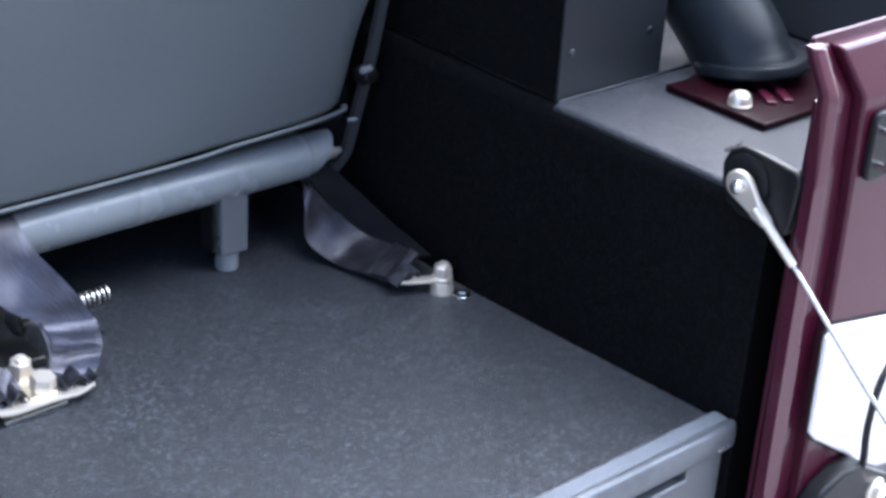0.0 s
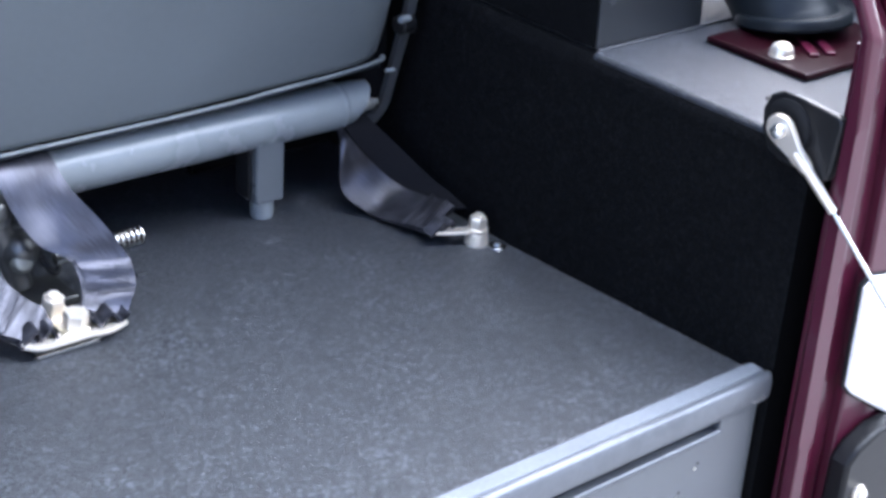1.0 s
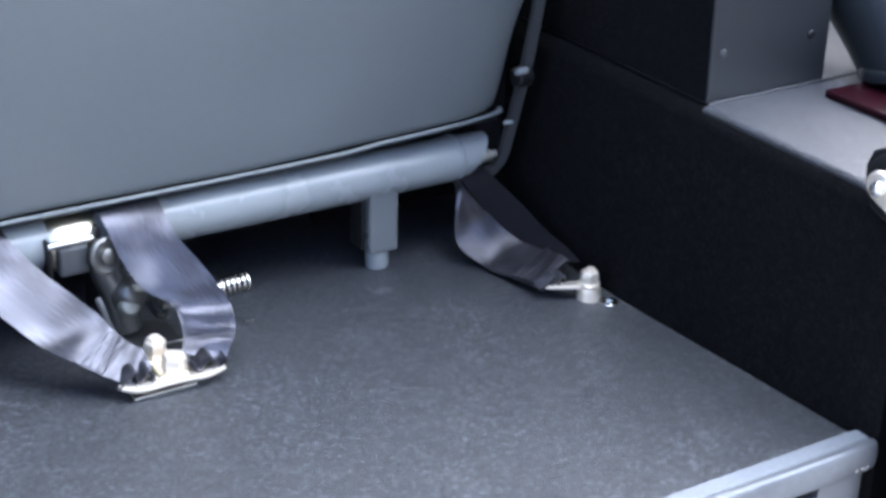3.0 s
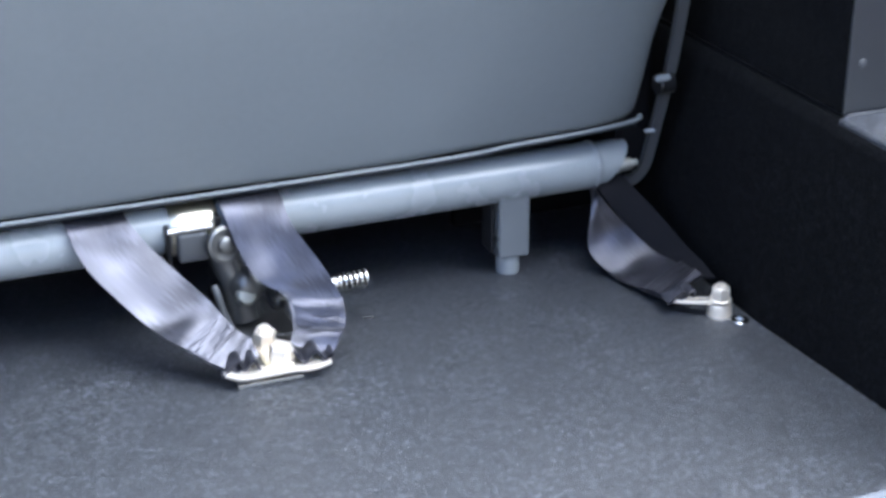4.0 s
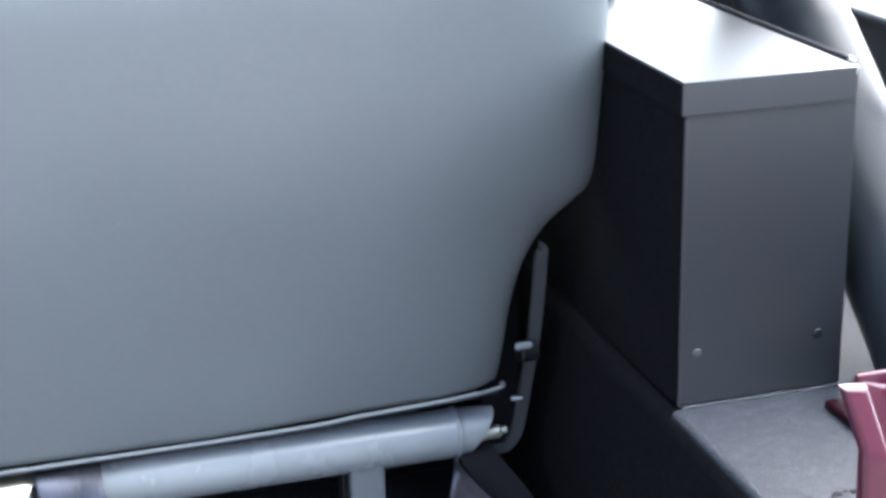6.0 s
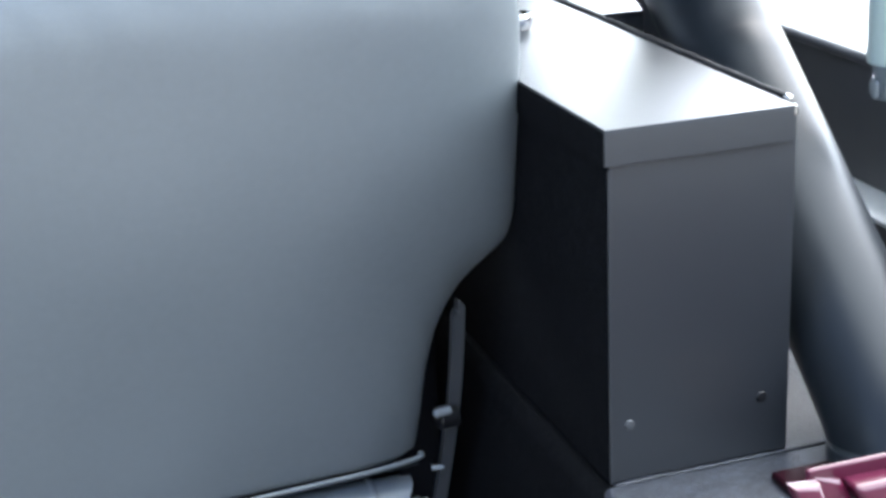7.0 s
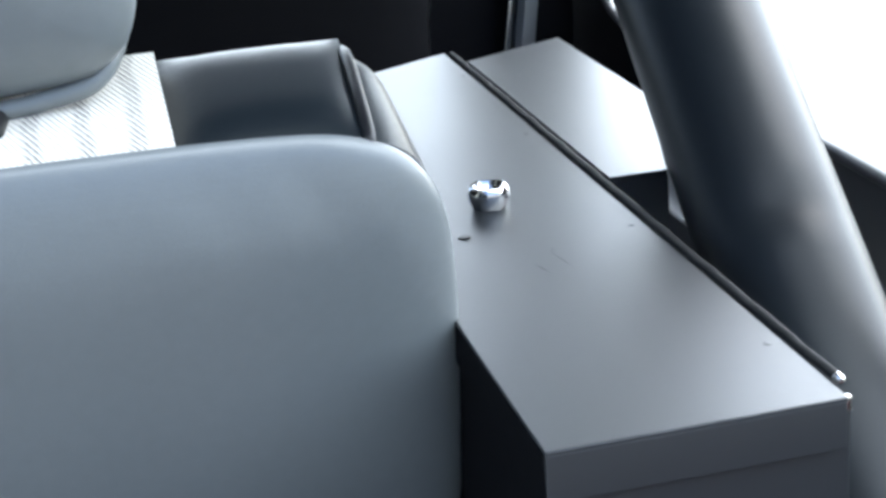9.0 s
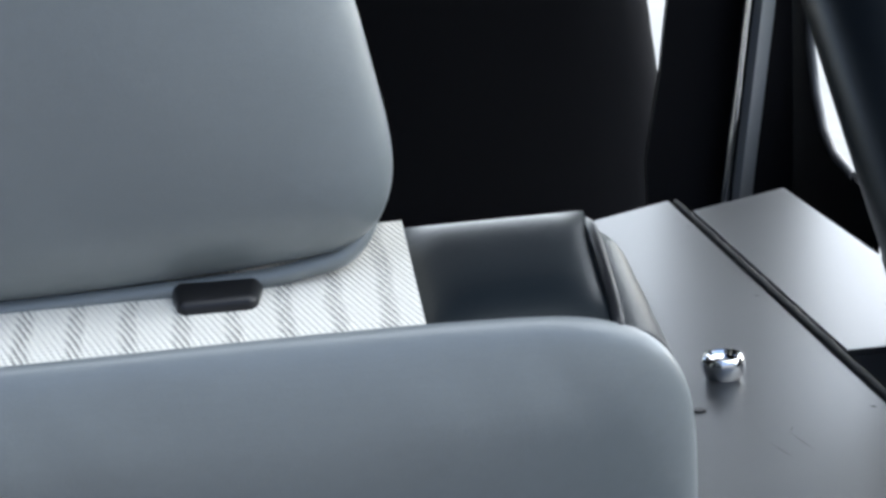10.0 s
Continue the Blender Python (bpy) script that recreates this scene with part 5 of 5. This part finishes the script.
ol = [(0.0055, -0.026), (0.0062, -0.018), (0.0095, -0.007), (0.0108, 0.0)] + [(0.0108 * math.cos(radians(b_)), 0.0108 * math.sin(radians(b_))) for b_ in range(20, 161, 14)] + [(-0.0108, 0.0), (-0.0095, -0.007), (-0.0062, -0.018), (-0.0055, -0.026)]
lay = [[bm.verts.new(P0 + sx * (u * k) - up * (v * k) * 1.0 + nx * w) for u, v in ol] for k, w in ((0.94, 0.0), (1.0, 0.001), (1.0, 0.0035), (0.9, 0.0045))]
for a_, b_ in zip(lay, lay[1:]):
    for k in range(len(ol)):
        bm.faces.new((a_[k], a_[(k + 1) % len(ol)], b_[(k + 1) % len(ol)], b_[k]))
bm.faces.new(lay[0]), bm.faces.new(lay[-1])
part("eyelet", bm, PALE_METAL, cable, "pressed bright eyelet")
part("stud", lathe([(0.0058, 0), (0.0058, 0.002), (0.0045, 0.005), (0.0020, 0.0062), (0, 0.0063)], P0 + nx * 0.004, nx, 20), CHROME, cable, "round stud head")
part("ferrule", lathe([(0.0052, 0), (0.0050, 0.012), (0.0036, 0.016), (0.0032, 0.046), (0.0026, 0.047)], P0 + up * 0.018 + nx * 0.001, up, 18), PALE_METAL, cable, "crimped ferrule")
part("rope", pipe([P0 + nx * 0.001 + up * (0.06 + (P1 - P0).length * 0.8 * k / 30) + Vector((0, 0, -0.006 * math.sin(k / 30 * 3.14159))) for k in range(31)], 0.0017, 10), STEEL, cable, "steel wire rope")

# ---- beyond the bench: front seats, door pillar, window ----


def front_seat(x0, x1):
    s_ = empty("front_seat", pose((x0 + x1) / 2, 1.50, -0.2), "black cloth front seat seen from behind", "seat", "front seats")
    w = (x1 - x0) / 2
    side_edge = [(w * 0.9, 0.10), (w, 0.30), (w, 0.52), (w * 0.994, 0.57), (w * 0.98, 0.615), (w * 0.967, 0.655), (w * 0.93, 0.705), (w * 0.80, 0.745), (0.0, 0.76)]
    part("backrest", padded_shell(side_edge, 0.0, 0.05, 0.045, 0.010, 0.13), BLACK_CLOTH, s_)
    part("cushion", box((-w, 0.131, 0.1), (w, 0.6, 0.28), 0.03, 3), BLACK_CLOTH, s_)
    part("base", box((-w * 0.8, 0.15, 0.0), (w * 0.8, 0.55, 0.1), 0.01), BLACK_PLASTIC, s_)
    return s_


front_seat(-0.42, 0.315)
front_seat(-1.42, -0.70)

pillar = empty("door_pillar", pose(0, 0, 0), "black door pillar with a bright strip and grey trim", "door pillar", kind="structure")
bm = bmesh.new()
prof = [(0.195, -0.20), (0.197, 0.36), (0.2125, 0.440), (0.2215, 0.504), (0.245, 0.70), (0.30, 1.06), (0.335, 1.06), (0.335, -0.20)]
r0 = [bm.verts.new((x, 1.12, z)) for x, z in prof]
r1 = [bm.verts.new((x + 0.004, 1.145, z)) for x, z in prof]
for k in range(len(prof)):
    bm.faces.new((r0[k], r0[(k + 1) % len(prof)], r1[(k + 1) % len(prof)], r1[k]))
bm.faces.new(r0), bm.faces.new(r1)
part("post", bm, BLACK_CLOTH, pillar)
part("bright_strip", pipe([(0.2625, 1.105, 0.30), (0.2765, 1.105, 0.40), (0.2925, 1.105, 0.52), (0.3165, 1.105, 0.70)], 0.0042, 12), CHROME, pillar, "bright vertical strip")
bm = bmesh.new()
add_pipe(bm, [(0.2770, 1.106, 0.28), (0.2840, 1.106, 0.34), (0.3075, 1.106, 0.51), (0.334, 1.106, 0.70)], 1.0, section=[(-0.0125, -0.004), (0.0125, -0.004), (0.0125, 0.004), (-0.0125, 0.004)])
part("grey_trim", bm, SILL_PAINT, pillar, "flat grey trim strip")
strut = empty("side_tube", pose(0.270, 0.30, 0.388), "pale green plastic tube hanging at the tub side", "tube")
part("tube", lathe([(0.0165, 0.0), (0.0172, 0.004), (0.0165, 0.012), (0.0160, 0.45)], (0, 0, 0.0), (-0.02, 0, 1), 28), PALE_TUBE, strut)
bm = lathe([(0.004, -0.026), (0.0095, -0.0245), (0.0118, -0.018), (0.0120, -0.010), (0.0135, -0.008), (0.0135, 0.002)], (0, 0, 0), (-0.02, 0, 1), 24)
plug = part("plug", bm, PLUG_PLASTIC, strut, "glossy grey knuckled end plug")
for k in range(8):                     # moulded knuckles round the plug
    turn_ = radians(45 * k)
    part("knuckle", pipe([(0.0112 * math.cos(turn_), 0.0112 * math.sin(turn_), z) for z in (-0.0235, -0.022, -0.014, -0.011)], lambda u: 0.0034 if 0.1 < u < 0.9 else 0.0018, 10), PLUG_PLASTIC, plug)
